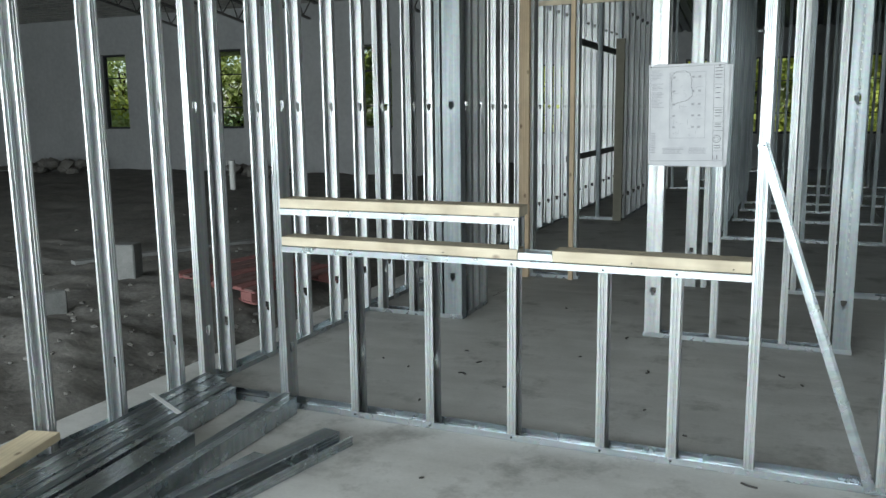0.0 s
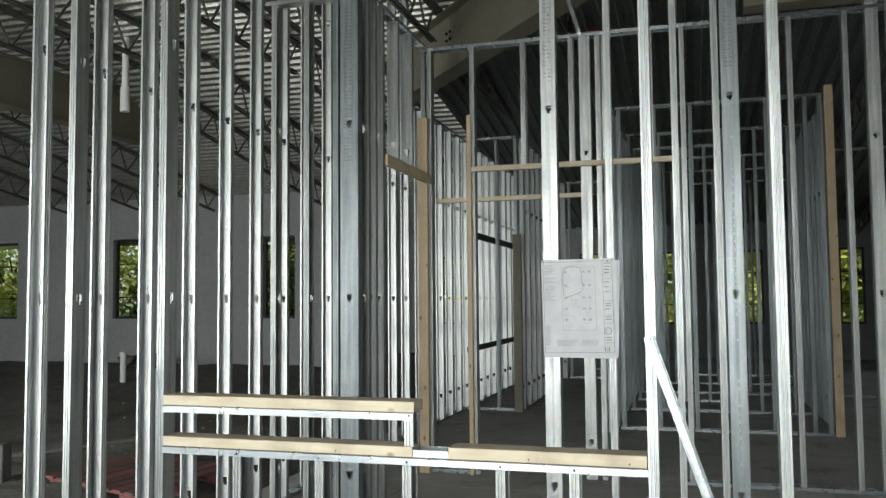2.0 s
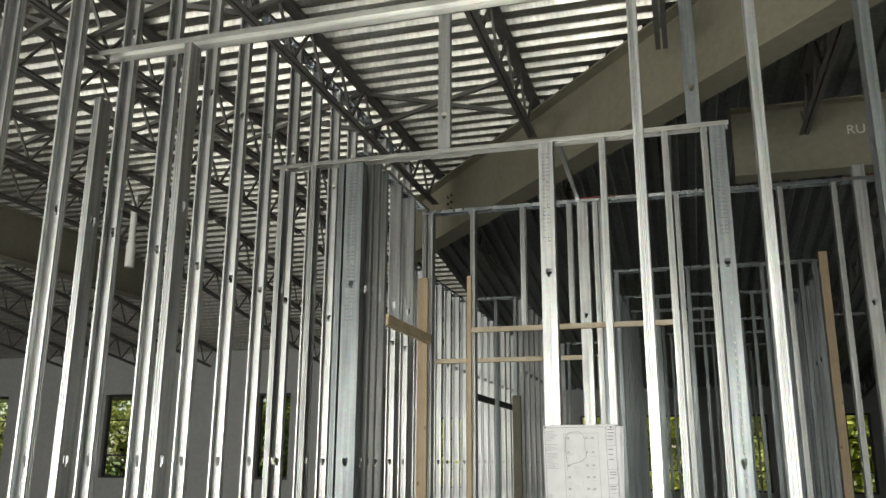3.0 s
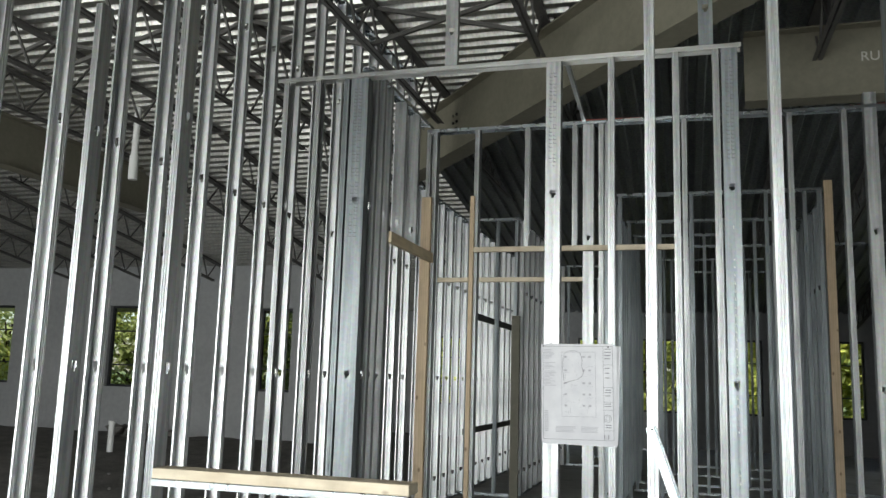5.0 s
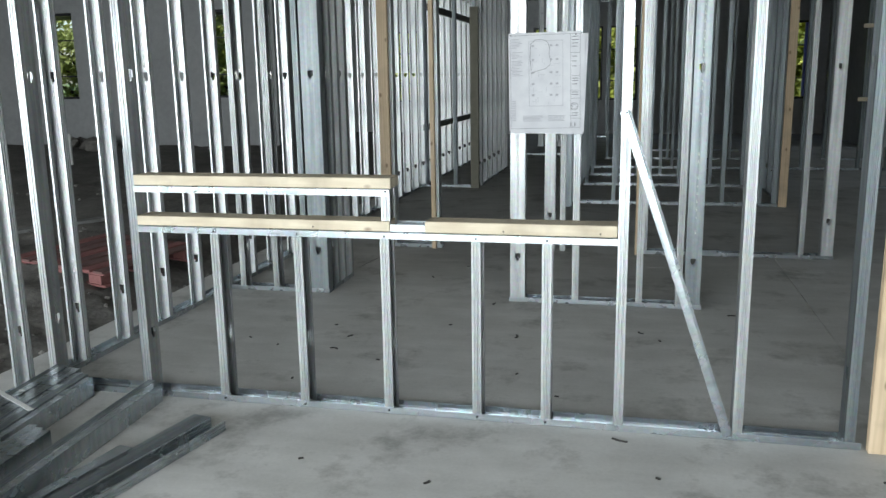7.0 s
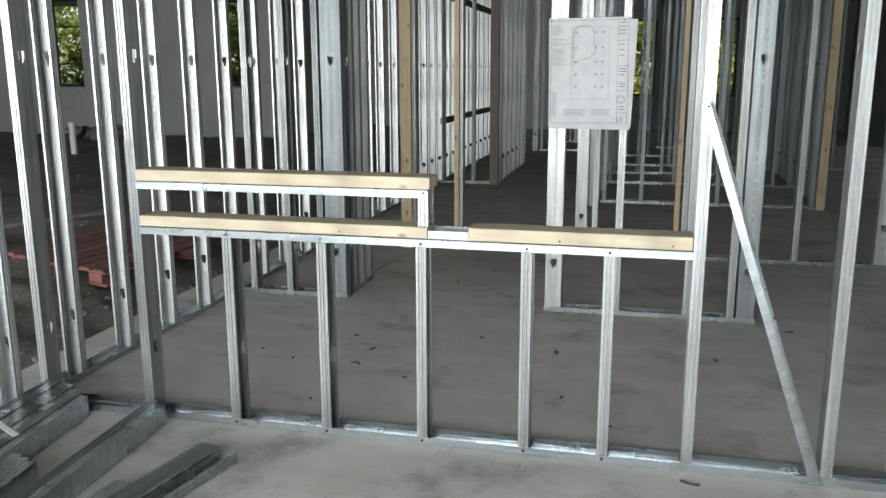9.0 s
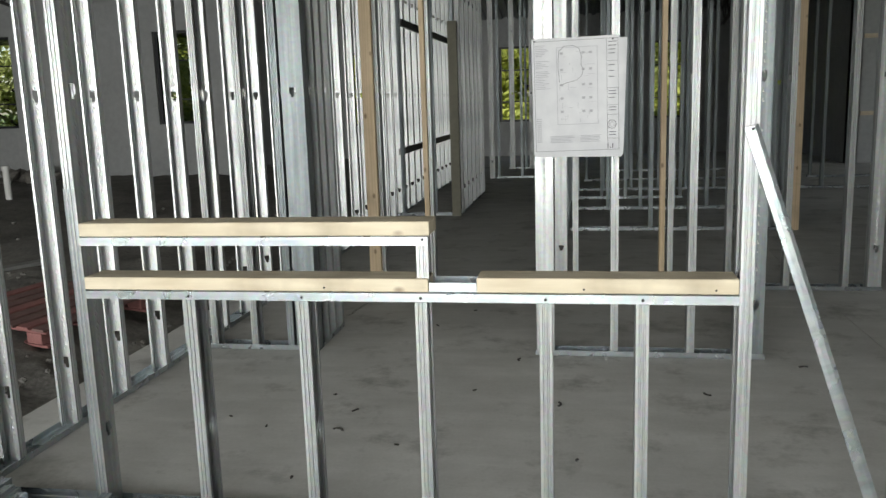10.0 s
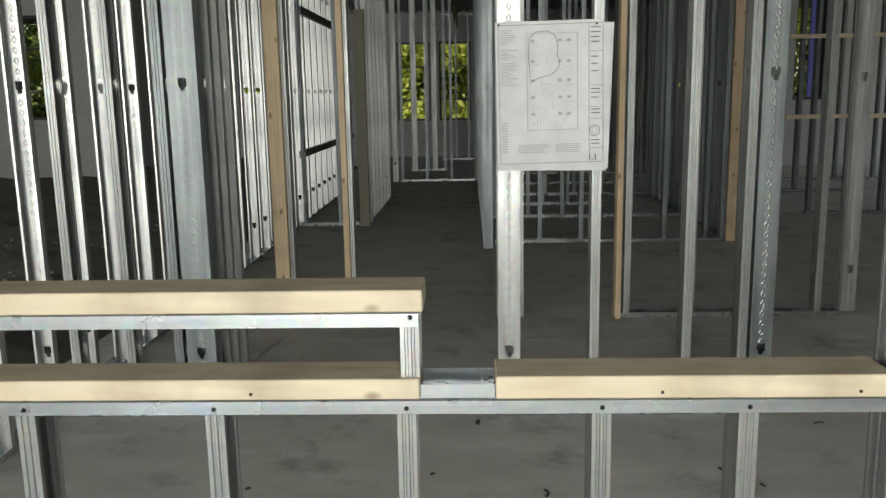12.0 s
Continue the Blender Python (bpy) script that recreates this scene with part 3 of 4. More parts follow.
def boxed(parent, x0, y0, ztop, mat=None, width=W, n=2):
    """Two studs nested into a boxed post: a web to the south, then webs back to back behind."""
    stud(parent, x0 + width / 2, y0, "S", 0.004, ztop, mat, "boxed_stud", width)
    if n > 1:
        stud(parent, x0 + width / 2, y0 + 0.088, "N", 0.004, ztop, mat, "boxed_stud", width)
    if n > 2:
        stud(parent, x0 + width + 0.043, y0 + 0.048, "W", 0.004, ztop, mat, "boxed_stud")


boxed(pw, 1.482, 2.005, 3.70, None, 0.10, 2)
boxed(pw, 2.615, 2.005, 3.70, GALV_DULL_SHADE, 0.10, 2)
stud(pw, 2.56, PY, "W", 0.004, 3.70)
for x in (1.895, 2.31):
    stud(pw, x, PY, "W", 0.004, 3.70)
boxed(pw, 0.045, 2.005, 3.68, GALV_DULL_SHADE, 0.135, 2)
stud(pw, 0.03, PY, "E", 0.004, 3.68, GALV_DULL_SHADE)
for x in (-0.50, -0.24):
    stud(pw, x, PY, "W", 0.004, 3.70)
stud(pw, 0.795, 2.02, "S", 3.725, 4.9, name="hanger")
stud(pw, 2.525, 2.02, "S", 3.725, 5.05, GALV_DULL_SHADE, name="hanger")

# printed maker's marks on the boxed ends, not legible
rnd = random.Random(8)
for x0, z0, z1, w, mat in ((1.505, 2.95, 3.62, 0.055, INK), (2.638, 2.95, 3.62, 0.055, INK), (0.075, 2.5, 3.6, 0.07, INK), (2.665, 0.5, 2.5, 0.03, CHALK)):
    bm = bmesh.new()
    z = z0
    while z < z1:
        for c in range(2 if w > 0.04 else 1):
            xa = x0 + c * w / 2
            h = rnd.uniform(0.008, 0.022)
            if rnd.random() < 0.8:
                box(bm, xa, xa + w / 2 - 0.008, 0, 0.0008, z, z + h * 0.3)
                box(bm, xa, xa + 0.003, 0, 0.0008, z + h * 0.3, z + h)
        z += 0.026 if w > 0.04 else 0.05
    tagged(part("printed_mark", bm, mat, pw, "", 0, Matrix.Translation((-1.1, 2.0033 - PY, 0))), kind="stuff")

# side wall of the alcove with a framed doorway
sw = placed(new("stud_wall"), (0.14, 2.9, 0), "galvanised stud side wall with wooden door bracing", "stud wall", G)
track(sw, (0.137, 2.12), (0.137, 2.52), 0.002)
track(sw, (0.137, 2.1), (0.137, 3.62), 3.80, True, name="top_track")
for y in (2.2, 2.34, 2.5):
    stud(sw, 0.137, y, "S", 0.004, 3.78)
for y in (2.85, 3.2):
    stud(sw, 0.137, y, "S", 2.62, 3.78, name="short_stud")
plank("wood_header", (0.165, 0.203, 2.55, 3.66, 2.55, 2.635), PINE_Y, sw, "pine header brace")

# back wall with a braced doorway
bw = placed(new("stud_wall"), (2.0, 3.735, 0), "galvanised stud partition braced with pine door framing", "stud wall", G)
BY = 3.735
track(bw, (2.34, BY), (3.87, BY), 0.002)
track(bw, (0.10, BY), (0.62, BY), 0.002)
track(bw, (0.10, BY), (3.95, BY), 3.80, True, name="top_track")
plank("wood_post", (0.08, 0.172, 3.645, 3.685, 0, 3.15), PINE_Z, bw, "knotty pine post")
stud(bw, 0.20, BY, "E", 0.004, 3.78)
stud(bw, 0.10, BY, "W", 3.16, 3.78, name="short_stud")
plank("wood_post", (0.535, 0.573, 3.655, 3.745, 0, 3.15), PINE_Z, bw, "pine door jamb")
stud(bw, 0.60, BY, "E", 0.004, 3.78)
plank("wood_post", (2.30, 2.338, 3.655, 3.745, 0, 3.16), PINE_Z, bw, "pine door jamb")
plank("wood_header", (0.575, 2.298, 3.655, 3.693, 2.64, 2.685), PINE_X, bw, "pine header brace")
plank("wood_header", (0.21, 1.60, 3.785, 3.823, 2.39, 2.43), PINE_X, bw, "pine header brace")
for x in (1.02, 1.44, 1.72, 2.1):
    stud(bw, x, BY, "W", 2.69, 3.78, name="short_stud")
boxed(bw, 1.53, BY - 0.03, 3.78, None, W, 3)
for x in (2.36, 2.78, 3.19, 3.60):
    stud(bw, x, BY, "W", 0.004, 3.78)
boxed(bw, 3.77, BY - 0.045, 3.9, GALV, W, 2)
for xa, xb in ((1.60, 1.54), (2.36, 2.33)):
    v = Vector((xb - xa, 3.69 - 2.1, 0.06))
    bm = bmesh.new()
    box(bm, -0.016, 0.016, -0.003, 0.003, 0, v.length)
    box(bm, -0.016, -0.013, 0.003, 0.03, 0, v.length)
    part("tie_strap", bm, GALV, bw, "", 0, Matrix.Translation((xa - 2.0, 2.1 - BY, 3.735)) @ v.to_track_quat("Z", "Y").to_matrix().to_4x4())

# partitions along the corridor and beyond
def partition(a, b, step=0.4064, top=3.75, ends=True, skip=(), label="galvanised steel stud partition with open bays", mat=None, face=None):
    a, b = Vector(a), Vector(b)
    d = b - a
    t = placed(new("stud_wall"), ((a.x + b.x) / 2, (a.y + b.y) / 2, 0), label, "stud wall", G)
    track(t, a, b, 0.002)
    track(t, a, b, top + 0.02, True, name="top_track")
    # Darker steel by default: shade of the rear bays put into the colour.
    mat = mat or GALV_DULL_SHADE
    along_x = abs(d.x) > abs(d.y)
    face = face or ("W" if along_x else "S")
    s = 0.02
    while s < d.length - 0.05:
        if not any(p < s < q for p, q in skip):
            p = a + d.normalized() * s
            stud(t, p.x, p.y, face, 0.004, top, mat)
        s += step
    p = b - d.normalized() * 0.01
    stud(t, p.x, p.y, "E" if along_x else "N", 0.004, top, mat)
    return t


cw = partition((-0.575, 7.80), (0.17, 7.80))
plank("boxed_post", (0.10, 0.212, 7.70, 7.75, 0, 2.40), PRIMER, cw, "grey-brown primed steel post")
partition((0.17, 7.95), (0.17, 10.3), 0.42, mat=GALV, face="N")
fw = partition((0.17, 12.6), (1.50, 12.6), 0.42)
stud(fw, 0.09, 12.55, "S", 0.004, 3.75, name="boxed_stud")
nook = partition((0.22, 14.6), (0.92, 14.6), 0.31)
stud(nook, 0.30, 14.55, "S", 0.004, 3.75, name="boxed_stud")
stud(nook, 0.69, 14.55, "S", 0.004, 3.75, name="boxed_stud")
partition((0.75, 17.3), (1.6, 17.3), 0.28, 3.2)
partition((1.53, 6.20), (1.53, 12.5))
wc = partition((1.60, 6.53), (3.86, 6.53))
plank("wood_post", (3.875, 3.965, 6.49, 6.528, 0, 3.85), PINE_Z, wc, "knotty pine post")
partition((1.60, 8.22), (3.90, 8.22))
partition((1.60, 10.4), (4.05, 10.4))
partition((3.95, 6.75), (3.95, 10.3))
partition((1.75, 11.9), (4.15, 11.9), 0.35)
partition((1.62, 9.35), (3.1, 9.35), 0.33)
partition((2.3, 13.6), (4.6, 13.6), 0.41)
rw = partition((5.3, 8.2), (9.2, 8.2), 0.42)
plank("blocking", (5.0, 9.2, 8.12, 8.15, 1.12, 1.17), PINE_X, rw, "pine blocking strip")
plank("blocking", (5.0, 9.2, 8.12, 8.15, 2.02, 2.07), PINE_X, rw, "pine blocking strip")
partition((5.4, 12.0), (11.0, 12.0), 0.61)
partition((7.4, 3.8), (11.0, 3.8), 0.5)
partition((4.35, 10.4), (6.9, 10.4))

# ---- loose things ----
# drawings pinned to the portal wall: a stack of sheets
def sheet_mesh(w, h, mat, curl, seed):
    bm = bmesh.new()
    nx, nz = 10, 14
    rnd = random.Random(seed)
    ph = rnd.uniform(0, 6)
    rows = []
    for j in range(nz + 1):
        v = j / nz
        row = []
        for i in range(nx + 1):
            u = i / nx
            bend = curl * (u ** 3) * (0.6 + 0.4 * math.sin(v * 3 + ph)) + 0.5 * curl * (v < 0.12) * (0.12 - v) / 0.12
            row.append(bm.verts.new((u * w, -bend, -v * h)))
        rows.append(row)
    for a, b in zip(rows, rows[1:]):
        for i in range(nx):
            bm.faces.new((a[i], a[i + 1], b[i + 1], b[i]))
    return mesh_of("sheet", bm, mat)


plans = placed(new("drawing_set"), (1.468, 1.985, 1.762), "creased white construction drawings pinned to steel studs", "drawings")
for i, (dx, dz, rz, w) in enumerate(((0.044, 0.006, -1.6, 0.462), (0.026, -0.012, -0.6, 0.462), (0.005, 0.0, 0.9, 0.455))):
    ob = new("sheet", sheet_mesh(w, 0.612, PAPER, 0.012, i))
    ob.parent = plans
    ob.matrix_basis = pose(dx, -0.002 - 0.004 * i, dz, 0, -rz, 0)
ox, oy, oz = 0.005, -0.0245, 0.0


def ink(name, rects, mat=None, label=""):
    """Thin printed marks on the top sheet: (left, right, top, bottom)."""
    bm = bmesh.new()
    for x0, x1, z0, z1 in rects:
        box(bm, x0, x1, -0.0003, 0.0003, -z1, -z0)
    return tagged(part(name, bm, mat or INK, plans, label, 0, pose(ox, oy, oz, 0, -0.9, 0)), kind="stuff" if len(rects) > 6 else "")


def outline(x0, x1, z0, z1, t=0.0016):
    return [(x0, x1, z0, z0 + t), (x0, x1, z1 - t, z1), (x0, x0 + t, z0 + t, z1 - t), (x1 - t, x1, z0 + t, z1 - t)]


ink("border_line", outline(0.012, 0.452, 0.014, 0.596))
ink("title_block", [(0.392, 0.3935, 0.016, 0.594)] + [(0.394, 0.45, z, z + 0.0015) for z in (0.13, 0.27, 0.36, 0.41, 0.535)])
ink("plan_outline", outline(0.13, 0.345, 0.05, 0.455, 0.0022), INK_FAINT)
rnd = random.Random(5)
rects = []
for k in range(34):
    x0, z0 = rnd.uniform(0.14, 0.30), rnd.uniform(0.07, 0.43)
    rects.append((x0, x0 + rnd.uniform(0.008, 0.045), z0, z0 + 0.0014) if k % 2 else (x0, x0 + 0.0014, z0, z0 + rnd.uniform(0.008, 0.04)))
ink("plan_lines", rects, INK_FAINT)
ink("plan_notes", [(0.02, 0.02 + rnd.uniform(0.03, 0.075), 0.035 + 0.009 * k, 0.038 + 0.009 * k) for k in range(26) if k not in (7, 8, 14)]
    + [(0.02, 0.045, 0.42 + 0.011 * k, 0.424 + 0.011 * k) for k in range(12)], INK_FAINT)
ink("plan_notes", [(0.09 + 0.16 * c, 0.09 + 0.16 * c + rnd.uniform(0.09, 0.13), 0.515 + 0.008 * k, 0.518 + 0.008 * k) for c in (0, 1) for k in range(5)], INK_FAINT)
ink("title_text", [(0.402, 0.402 + rnd.uniform(0.025, 0.04), z, z + 0.004) for z in (0.03, 0.05, 0.07, 0.09, 0.15, 0.18, 0.21, 0.285, 0.30, 0.32, 0.37, 0.385, 0.50, 0.515)])
ink("room_marks", [(x, x + 0.016, z, z + 0.012) for x in (0.148, 0.262, 0.30) for z in (0.075, 0.16, 0.24, 0.31, 0.38)], INK_FAINT)
bm = bmesh.new()
loop = [(0.145, 0.23), (0.138, 0.15), (0.142, 0.07), (0.17, 0.045), (0.22, 0.042), (0.25, 0.06), (0.262, 0.10), (0.258, 0.14), (0.27, 0.17), (0.262, 0.20), (0.23, 0.225), (0.18, 0.235), (0.145, 0.25)]
for (xa, za), (xb, zb) in zip(loop, loop[1:]):
    d = Vector((xb - xa, 0, -(zb - za)))
    box(bm, -0.0010, 0.0010, -0.0004, 0.0004, 0, d.length, Matrix.Translation((xa, 0, -za)) @ Matrix.Rotation(math.atan2(d.x, d.z), 4, "Y"))
part("pen_line", bm, INK, plans, "hand-drawn pen loop", 0, pose(ox, oy - 0.0008, oz, 0, -0.9, 0))
bm = bmesh.new()
for r0, r1 in ((0.0235, 0.0205), (0.013, 0.0115)):
    ring = [[bm.verts.new((r * math.cos(a * math.tau / 28), 0, r * math.sin(a * math.tau / 28))) for r in (r0, r1)] for a in range(28)]
    for a in range(28):
        bm.faces.new((ring[a][0], ring[a][1], ring[(a + 1) % 28][1], ring[(a + 1) % 28][0]))
part("seal", bm, INK, plans, "round printed seal", 0, Matrix.Translation((0.428, oy - 0.001, -0.455)))
for body, size, x, z in (("1.1", 0.034, 0.400, -0.580),):
    tx = bpy.data.curves.new("sheet_number", "FONT")
    tx.body, tx.size, tx.offset = body, size, 0.0006
    tx.materials.append(INK)
    o = new("sheet_number", tx)
    o.parent = plans
    o.matrix_basis = pose(x, oy - 0.001, z, 90, 0, 0)
for x in (0.02, 0.43):
    bm = bmesh.new()
    bmesh.ops.create_cone(bm, cap_ends=True, segments=8, radius1=0.005, radius2=0.004, depth=0.004, matrix=pose(0, 0, 0, 90))
    part("pin", bm, SCREW, plans, "", 0, Matrix.Translation((x, oy - 0.003, -0.012)))


# studs lying on the slab: each piece is a C section on its back or face
def lying(x, y, z, length, ang, roll, mat, group, label, width=W):
    ob = new("loose_stud", stud_mesh(length, 99.0, mat, width))
    tagged(ob, label, "steel stud", group)
    # the far end lies at (x, y); the stud runs back towards -y
    ob.matrix_basis = Matrix.Translation((x, y, z)) @ Matrix.Rotation(radians(ang), 4, "Z") @ Matrix.Rotation(radians(90), 4, "X") @ Matrix.Rotation(radians(roll), 4, "Z")
    return ob


UP, DOWN = 180, 0
rnd = random.Random(11)
GB = "bundle of loose studs"
EDGE = 90
for k in range(7):
    lying(-0.53 + k * 0.0445, 0.11 - 0.022 * k - rnd.uniform(0, 0.05), 0.05 + (0.004 if k % 2 else 0.0), 3.05, 5.5 + rnd.uniform(-0.12, 0.12), EDGE,
          rnd.choice((GALV_BLUE, GALV_DULL_SHADE)), GB, "long galvanised steel stud strapped on edge in a floor bundle")
for k in range(3):
    lying(-0.135 + 0.045 * k, -0.60 - 0.02 * k, 0.05, 2.3, 5, EDGE, GALV_BLUE, "short studs on slab", "bright galvanised steel stud lying on edge")
lying(0.065, -0.03, 0.05, 3.05, 2.5, EDGE, GALV_DULL_SHADE, "single studs on slab", "long galvanised steel stud lying on edge")
lying(0.112, -0.06, 0.05, 3.05, 2.5, EDGE, GALV_BLUE, "single studs on slab", "long galvanised steel stud lying on edge")
lying(0.44, -0.27, FL + 0.004, 2.6, -11.5, UP, GALV_DULL_SHADE, "single studs on slab", "dull galvanised steel stud lying open side up")
lying(0.525, -0.30, 0.003, 2.6, -11.0, DOWN, GALV_BLUE, "single studs on slab", "galvanised steel stud lying beside another")
lying(0.30, -0.62, FL + 0.004, 2.2, -9.0, UP, GALV_BLUE, "single studs on slab", "galvanised steel stud lying beside another")
st = placed(new("bundle_strap"), (-0.42, -0.40, 0.0), "white plastic strap around the stud bundle", "strap")
boxpart("band", (-0.19, 0.18, -0.012, 0.012, 0.102, 0.105), STRAP, st, "", 0, pose(0, 0, 0, 0, 0, -28))
boxpart("loose_end", (-0.11, 0.02, -0.012, 0.012, 0, 0.003), STRAP, st, "", 0, pose(-0.04, 0.1, 0.107, 0, -14, -50))
pk = new("loose_plank")
placed(pk, (-0.60, -0.95, 0.103), "pale pine plank lying on the stud bundle", "plank")
boxpart("board", (-0.075, 0.075, -1.5, 0, 0, 0.038), PINE_Y, pk, "", 0.003, pose(0, 0, 0, 0, 0, 14))

# red pallet on the earth
pal = placed(new("pallet"), (-2.36, 3.08, -0.13), "worn red wooden pallet lying on bare earth", "pallet")
pm = pose(0, 0, 0, 2, 1, -16)
for k in range(3):
    y = -0.52 + k * 0.46
    for j in range(3):
        x = -0.56 + j * 0.48
        boxpart("block", (x, x + 0.15, y, y + 0.1, 0.022, 0.10), PALLET_RED, pal, "", 0.004, pm)
    boxpart("bottom_board", (-0.6, 0.6, y, y + 0.1, 0, 0.02), PALLET_RED, pal, "", 0.003, pm)
    boxpart("stringer_board", (-0.6, 0.6, y, y + 0.1, 0.102, 0.12), PALLET_RED, pal, "", 0.003, pm)
for k in range(8):
    x = -0.6 + k * 0.155
    boxpart("deck_board", (x, x + 0.115, -0.54, 0.54, 0.122, 0.142), PALLET_GREY if k % 3 else PALLET_RED, pal, "", 0.003, pm)


def rest(x, y):
    return earth(x, y)


# blocks, pipe and lumber on the earth
for x, y, w, h, rz in ((-3.62, 2.70, 0.22, 0.36, 20), (-3.14, 1.36, 0.12, 0.22, -25)):
    cb = placed(new("concrete_block"), (x, y, rest(x, y) - 0.03), "grey concrete block standing on bare earth", "concrete block", "blocks on the earth")
    boxpart("body", (-w / 2, w / 2, -0.1, 0.1, 0, h), CONCRETE_BLOCK, cb, "", 0.012, pose(0, 0, 0, 0, 0, rz))
for x, y, h in ((-7.83, 9.92, 0.62),):
    bm = bmesh.new()
    bmesh.ops.create_cone(bm, cap_ends=True, segments=16, radius1=0.055, radius2=0.055, depth=h, matrix=Matrix.Translation((0, 0, h / 2)))
    bmesh.ops.create_cone(bm, cap_ends=True, segments=16, radius1=0.066, radius2=0.066, depth=0.07, matrix=Matrix.Translation((0, 0, h - 0.035)))
    tagged(part("riser_pipe", bm, PVC, None, "", 0, Matrix.Translation((x, y, rest(x, y) - 0.05))), "white plastic riser pipe standing in the earth", "pipe", "riser pipes")
for x, y, l, rz in ((-16.5, 12.6, 2.4, 6), (-4.2, 4.0, 2.2, 64)):
    boxpart("lumber", (-l / 2, l / 2, -0.07, 0.07, 0, 0.04), CONCRETE_BLOCK, None, "", 0.003, pose(x, y, rest(x, y) + 0.02, 0, 0, rz))
    tagged(scene.collection.objects[-1], "dusty grey board lying on the bare earth", "board", "boards on the earth")


def clod(bm, r, rnd, at):
    g = bmesh.ops.create_icosphere(bm, subdivisions=1, radius=r, matrix=Matrix.Translation(at))
    for v in g["verts"]:
        v.co = Vector(at) + (v.co - Vector(at)) * rnd.uniform(0.65, 1.2)
        v.co.z = at[2] + (v.co.z - at[2]) * 0.7


bm = bmesh.new()
rnd = random.Random(3)
for k in range(700):
    x, y = SLAB_X - 0.1 - abs(rnd.gauss(0, 2.2)), rnd.uniform(-2, 9)
    clod(bm, rnd.uniform(0.008, 0.032), rnd, (x, y, earth(x, y)))
tagged(part("earth_clods", bm, DIRT), "scattered dark earth clods and stones", "clods", "", "stuff")
for x, y, s in ((-15.5, 12.6, 0.4), (-9.4, 12.9, 0.3)):
    bm = bmesh.new()
    for k in range(26):
        clod(bm, rnd.uniform(0.1, 0.24), rnd, (rnd.gauss(0, s), rnd.gauss(0, 0.25), rnd.uniform(0, s * 0.6)))
    tagged(part("rubble_pile", bm, DIRT, None, "", 0, Matrix.Translation((x, y, rest(x, y)))), "dark rubble heap against the outer wall", "rubble", "rubble heaps", "stuff")

# scraps on the slab
for k, (x, y, s, bend) in enumerate(((1.64, 1.24, 0.06, 1.8), (0.65, 0.85, 0.06, 2.4), (0.66, 1.08, 0.04, 0.5), (2.34, 1.43, 0.05, 1.5), (0.50, 1.28, 0.02, 0.4), (0.30, 0.85, 0.022, 0.6), (0.95, 0.7, 0.02, 0.5), (1.72, 0.62, 0.022, 0.8),
                                     (0.08, 0.95, 0.018, 0.3), (1.2, 1.4, 0.02, 0.7), (2.45, 1.3, 0.025, 0.4), (2.9, 1.9, 0.05, 1.2), (1.38, 1.92, 0.05, 2.0), (2.25, -0.09, 0.07, 0.8), (1.55, -0.6, 0.03, 0.5), (0.8, 2.6, 0.03, 0.5),
                                     (1.0, 3.0, 0.025, 0.5), (0.6, 0.35, 0.02, 0.6), (1.95, 0.35, 0.02, 0.6), (3.25, -0.25, 0.09, 2.2), (2.4, -0.4, 0.02, 0.4), (1.0, -0.5, 0.02, 0.3))):
    bm = bmesh.new()
    n = 7
    a0 = k * 1.3
    rows = []
    for i in range(n):
        a = a0 + bend * (i / (n - 1) - 0.5)
        r = s / max(bend, 0.3)
        p = Vector((r * math.cos(a) - r * math.cos(a0), r * math.sin(a) - r * math.sin(a0), 0))
        o = Vector((math.cos(a), math.sin(a), 0)) * 0.0045
        rows.append([bm.verts.new(q) for q in (p - o, p + o, p + o + Vector((0, 0, 0.005)), p - o + Vector((0, 0, 0.005)))])
    for r0, r1 in zip(rows, rows[1:]):
        for i in range(4):
            bm.faces.new((r0[i], r1[i], r1[(i + 1) % 4], r0[(i + 1) % 4]))
    bm.faces.new(rows[0][::-1])
    bm.faces.new(rows[-1])
    tagged(part("scrap", bm, DEBRIS, None, "", 0, Matrix.Translation((x, y, 0.0005))), "small dark curled scrap on the slab", "scrap", "scraps on the slab")

# pencilled figures on the slab, too faint to read
bm = bmesh.new()
rnd = random.Random(17)
for k in range(11):
    c = Vector((0.127 + 0.006 * k, 2.84 + 0.043 * k, 0))
    for q in range(3):
        box(bm, -0.002, 0.002, -rnd.uniform(0.008, 0.02), rnd.uniform(0.008, 0.02), 0.0012, 0.0016,
            Matrix.Translation(c + Vector((rnd.uniform(-0.01, 0.01), rnd.uniform(-0.012, 0.012), 0))) @ Matrix.Rotation(rnd.uniform(0, 3.1), 4, "Z"))
tagged(part("pencil_note", bm, DEBRIS), "faint dark pencilled note on the concrete slab", "floor marking", "", "stuff")

# red cord along the back wall head
bm = bmesh.new()
for k in range(20):
    xa, xb = 1.5 + k * 0.14, 1.5 + (k + 1) * 0.14
    za, zb = (3.835 - 0.012 * math.sin(math.pi * q / 20) for q in (k, k + 1))
    d = Vector((xb - xa, 0, zb - za))
    box(bm, 0, d.length, -0.004, 0.004, -0.004, 0.004, Matrix.Translation((xa, 0, za)) @ Matrix.Rotation(-math.atan2(d.z, d.x), 4, "Y"))
tagged(part("cord", bm, RED_WIRE, None, "", 0, Matrix.Translation((0, 3.79, 0))), "thin red cord strung along the wall head", "cord")

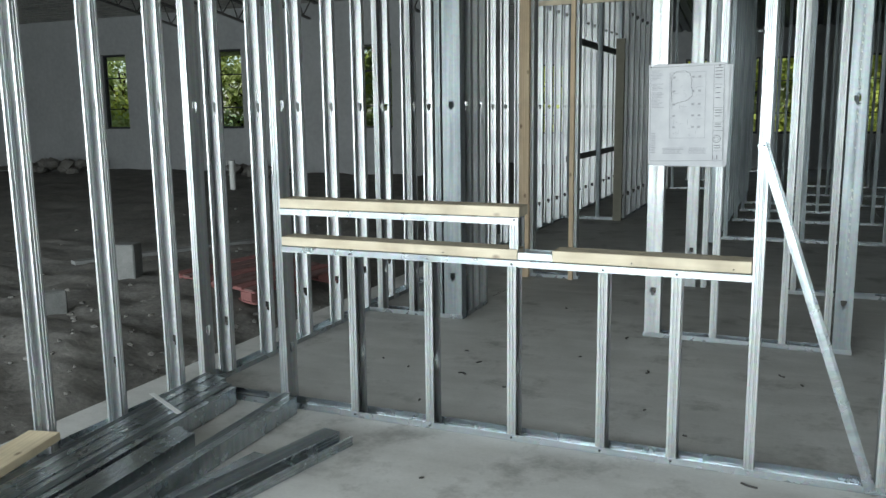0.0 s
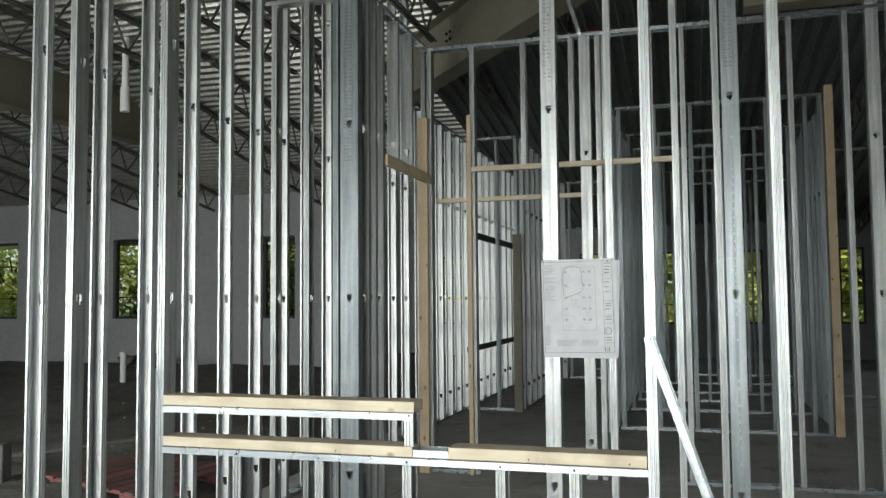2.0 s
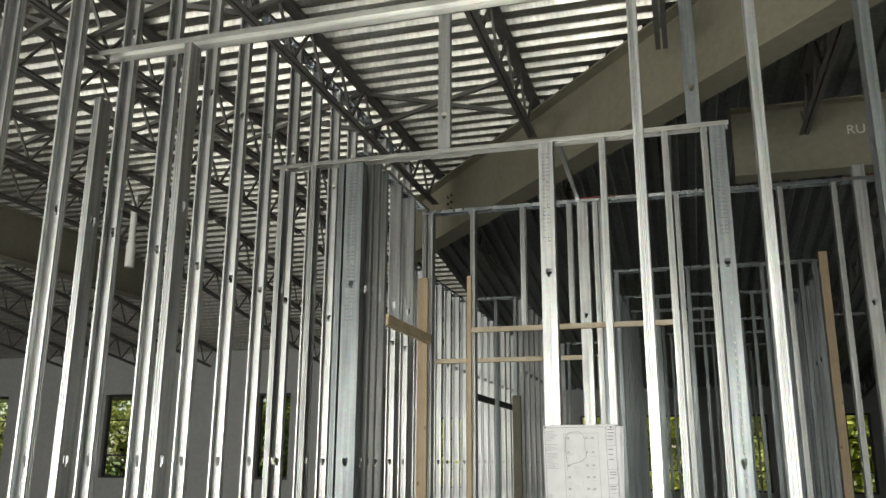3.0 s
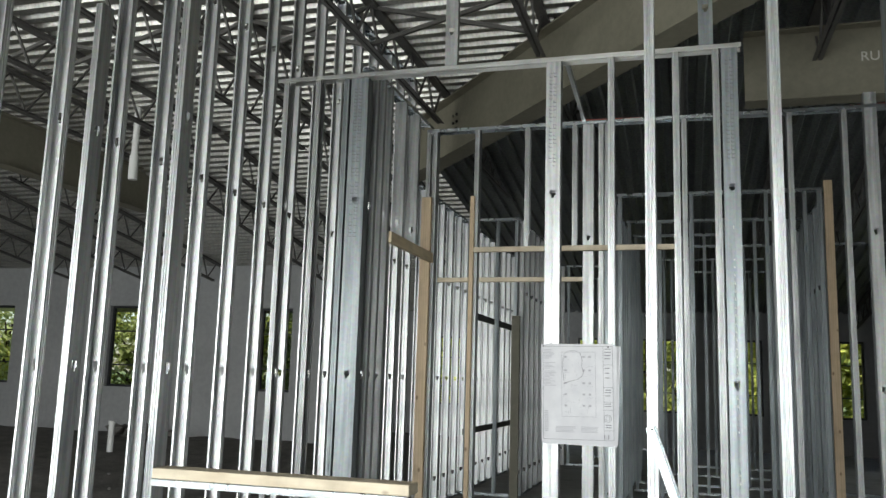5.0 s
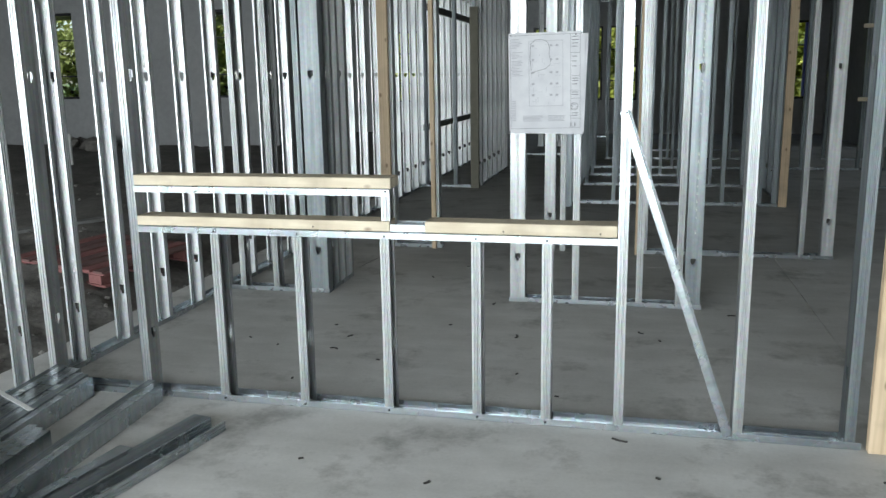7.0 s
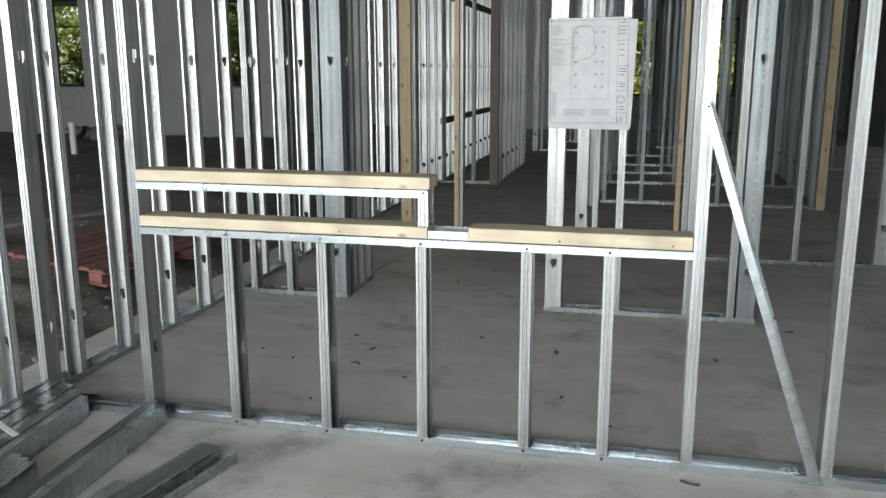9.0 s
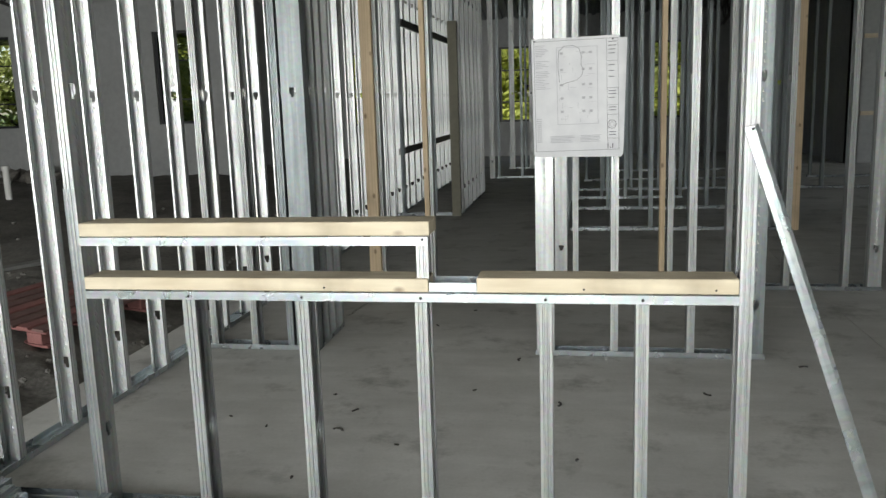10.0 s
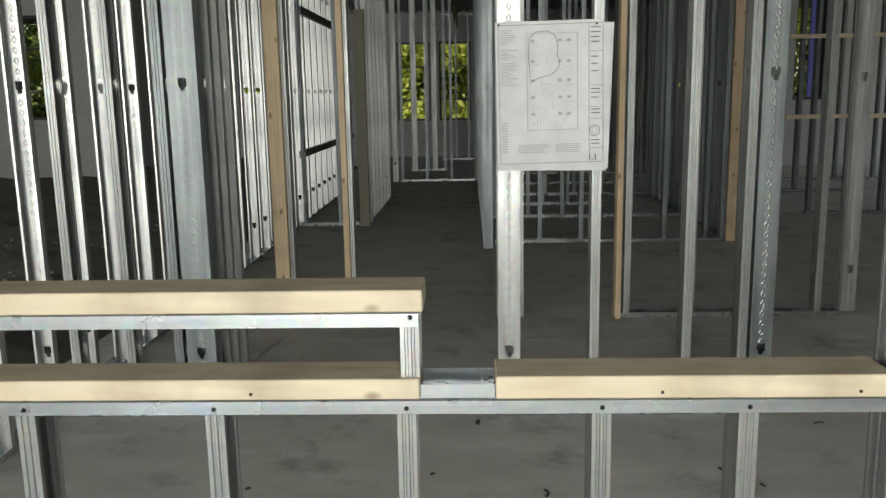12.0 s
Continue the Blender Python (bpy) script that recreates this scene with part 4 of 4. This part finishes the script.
# thin wires hanging from the deck
for x, y, l, sway in ((4.05, 2.6, 0.55, 0.10), (3.35, 2.9, 0.45, -0.05)):
    bm = bmesh.new()
    pts = [Vector((sway * math.sin(q * 0.35), 0, -l * q / 8)) for q in range(9)]
    for a, b in zip(pts, pts[1:]):
        d = b - a
        box(bm, -0.003, 0.003, -0.003, 0.003, 0, d.length, Matrix.Translation(a) @ d.to_track_quat("Z", "Y").to_matrix().to_4x4())
    tagged(part("hanging_wire", bm, STRAP, None, "", 0, Matrix.Translation((x, y, DECK_Z))), "thin pale wire hanging from the roof deck", "wire", "hanging wires")

# ---- greenery outside ----
def tree(x, y, h, spread, seed, leaf, leaves):
    rnd = random.Random(seed)
    t = placed(new("tree"), (x, y, -0.5), "leafy sunlit green tree outside the windows", "tree", "trees outside")
    bm = bmesh.new()
    prev = None
    for k in range(6):
        q = k / 5
        r = 0.14 * (1 - 0.75 * q)
        c = (0.15 * math.sin(q * 3 + seed), 0.1 * math.cos(q * 2 + seed), h * 0.75 * q)
        ring = [bm.verts.new((c[0] + r * math.cos(a * math.tau / 8), c[1] + r * math.sin(a * math.tau / 8), c[2])) for a in range(8)]
        if prev:
            for a in range(8):
                bm.faces.new((prev[a], prev[(a + 1) % 8], ring[(a + 1) % 8], ring[a]))
        prev = ring
    for k in range(7):
        d = Vector((rnd.gauss(0, 1), rnd.gauss(0, 1), 0.9)).normalized() * spread * rnd.uniform(0.5, 0.9)
        box(bm, -0.025, 0.025, -0.025, 0.025, 0, d.length, Matrix.Translation((0, 0, h * rnd.uniform(0.2, 0.6))) @ d.to_track_quat("Z", "Y").to_matrix().to_4x4())
    part("trunk", bm, BARK, t)
    clumps = [(Vector((rnd.gauss(0, spread * 0.5), rnd.gauss(0, spread * 0.35), h * rnd.uniform(0.08, 1.0))), rnd.uniform(0.25, 0.6)) for _ in range(34)]
    vs, fs = [], []
    for k in range(leaves):
        c, r = clumps[k % len(clumps)]
        p = c + Vector((rnd.gauss(0, r), rnd.gauss(0, r), rnd.gauss(0, r * 0.8)))
        p.z = max(p.z, 0.1)
        e = Euler((rnd.uniform(-1, 1), rnd.uniform(-1, 1), rnd.uniform(0, 6.3))).to_matrix()
        s = rnd.uniform(0.09, 0.19)
        b = len(vs)
        vs += [p + e @ Vector(q) for q in ((-s, 0, 0), (0, -s * 0.5, 0.02), (s, 0, 0), (0, s * 0.5, 0.02))]
        fs += [(b, b + 1, b + 2, b + 3)]
    me = bpy.data.meshes.new("crown")
    me.from_pydata(vs, [], fs)
    me.materials.append(leaf)
    new("crown", me).parent = t


rnd = random.Random(21)
for k, x in enumerate((-19.5, -17, -14.6, -12.2, -9.8, -7.2)):
    tree(x * 1.25 - 0.5, 21.5 + rnd.uniform(-0.6, 0.8), rnd.uniform(4.2, 5.4), 2.0, 40 + k, LEAF if k % 2 else LEAF_YELLOW, 5500)
for k, x in enumerate((-9.5, -7.3, -5.1, -3.2, -1.4, 0.3, 1.9, 3.6, 5.4, 7.2)):
    tree(x * 1.2, 25.5 + rnd.uniform(-0.5, 0.9), rnd.uniform(4.0, 5.2), 1.9, 60 + k, LEAF_YELLOW if k % 3 else LEAF, 9000)
for k, x in enumerate((10.2, 12.6, 15.0, 17.4)):
    tree(x, 21.0 + 0.5 * (k % 2), 4.8, 1.9, 80 + k, LEAF_YELLOW, 4000)
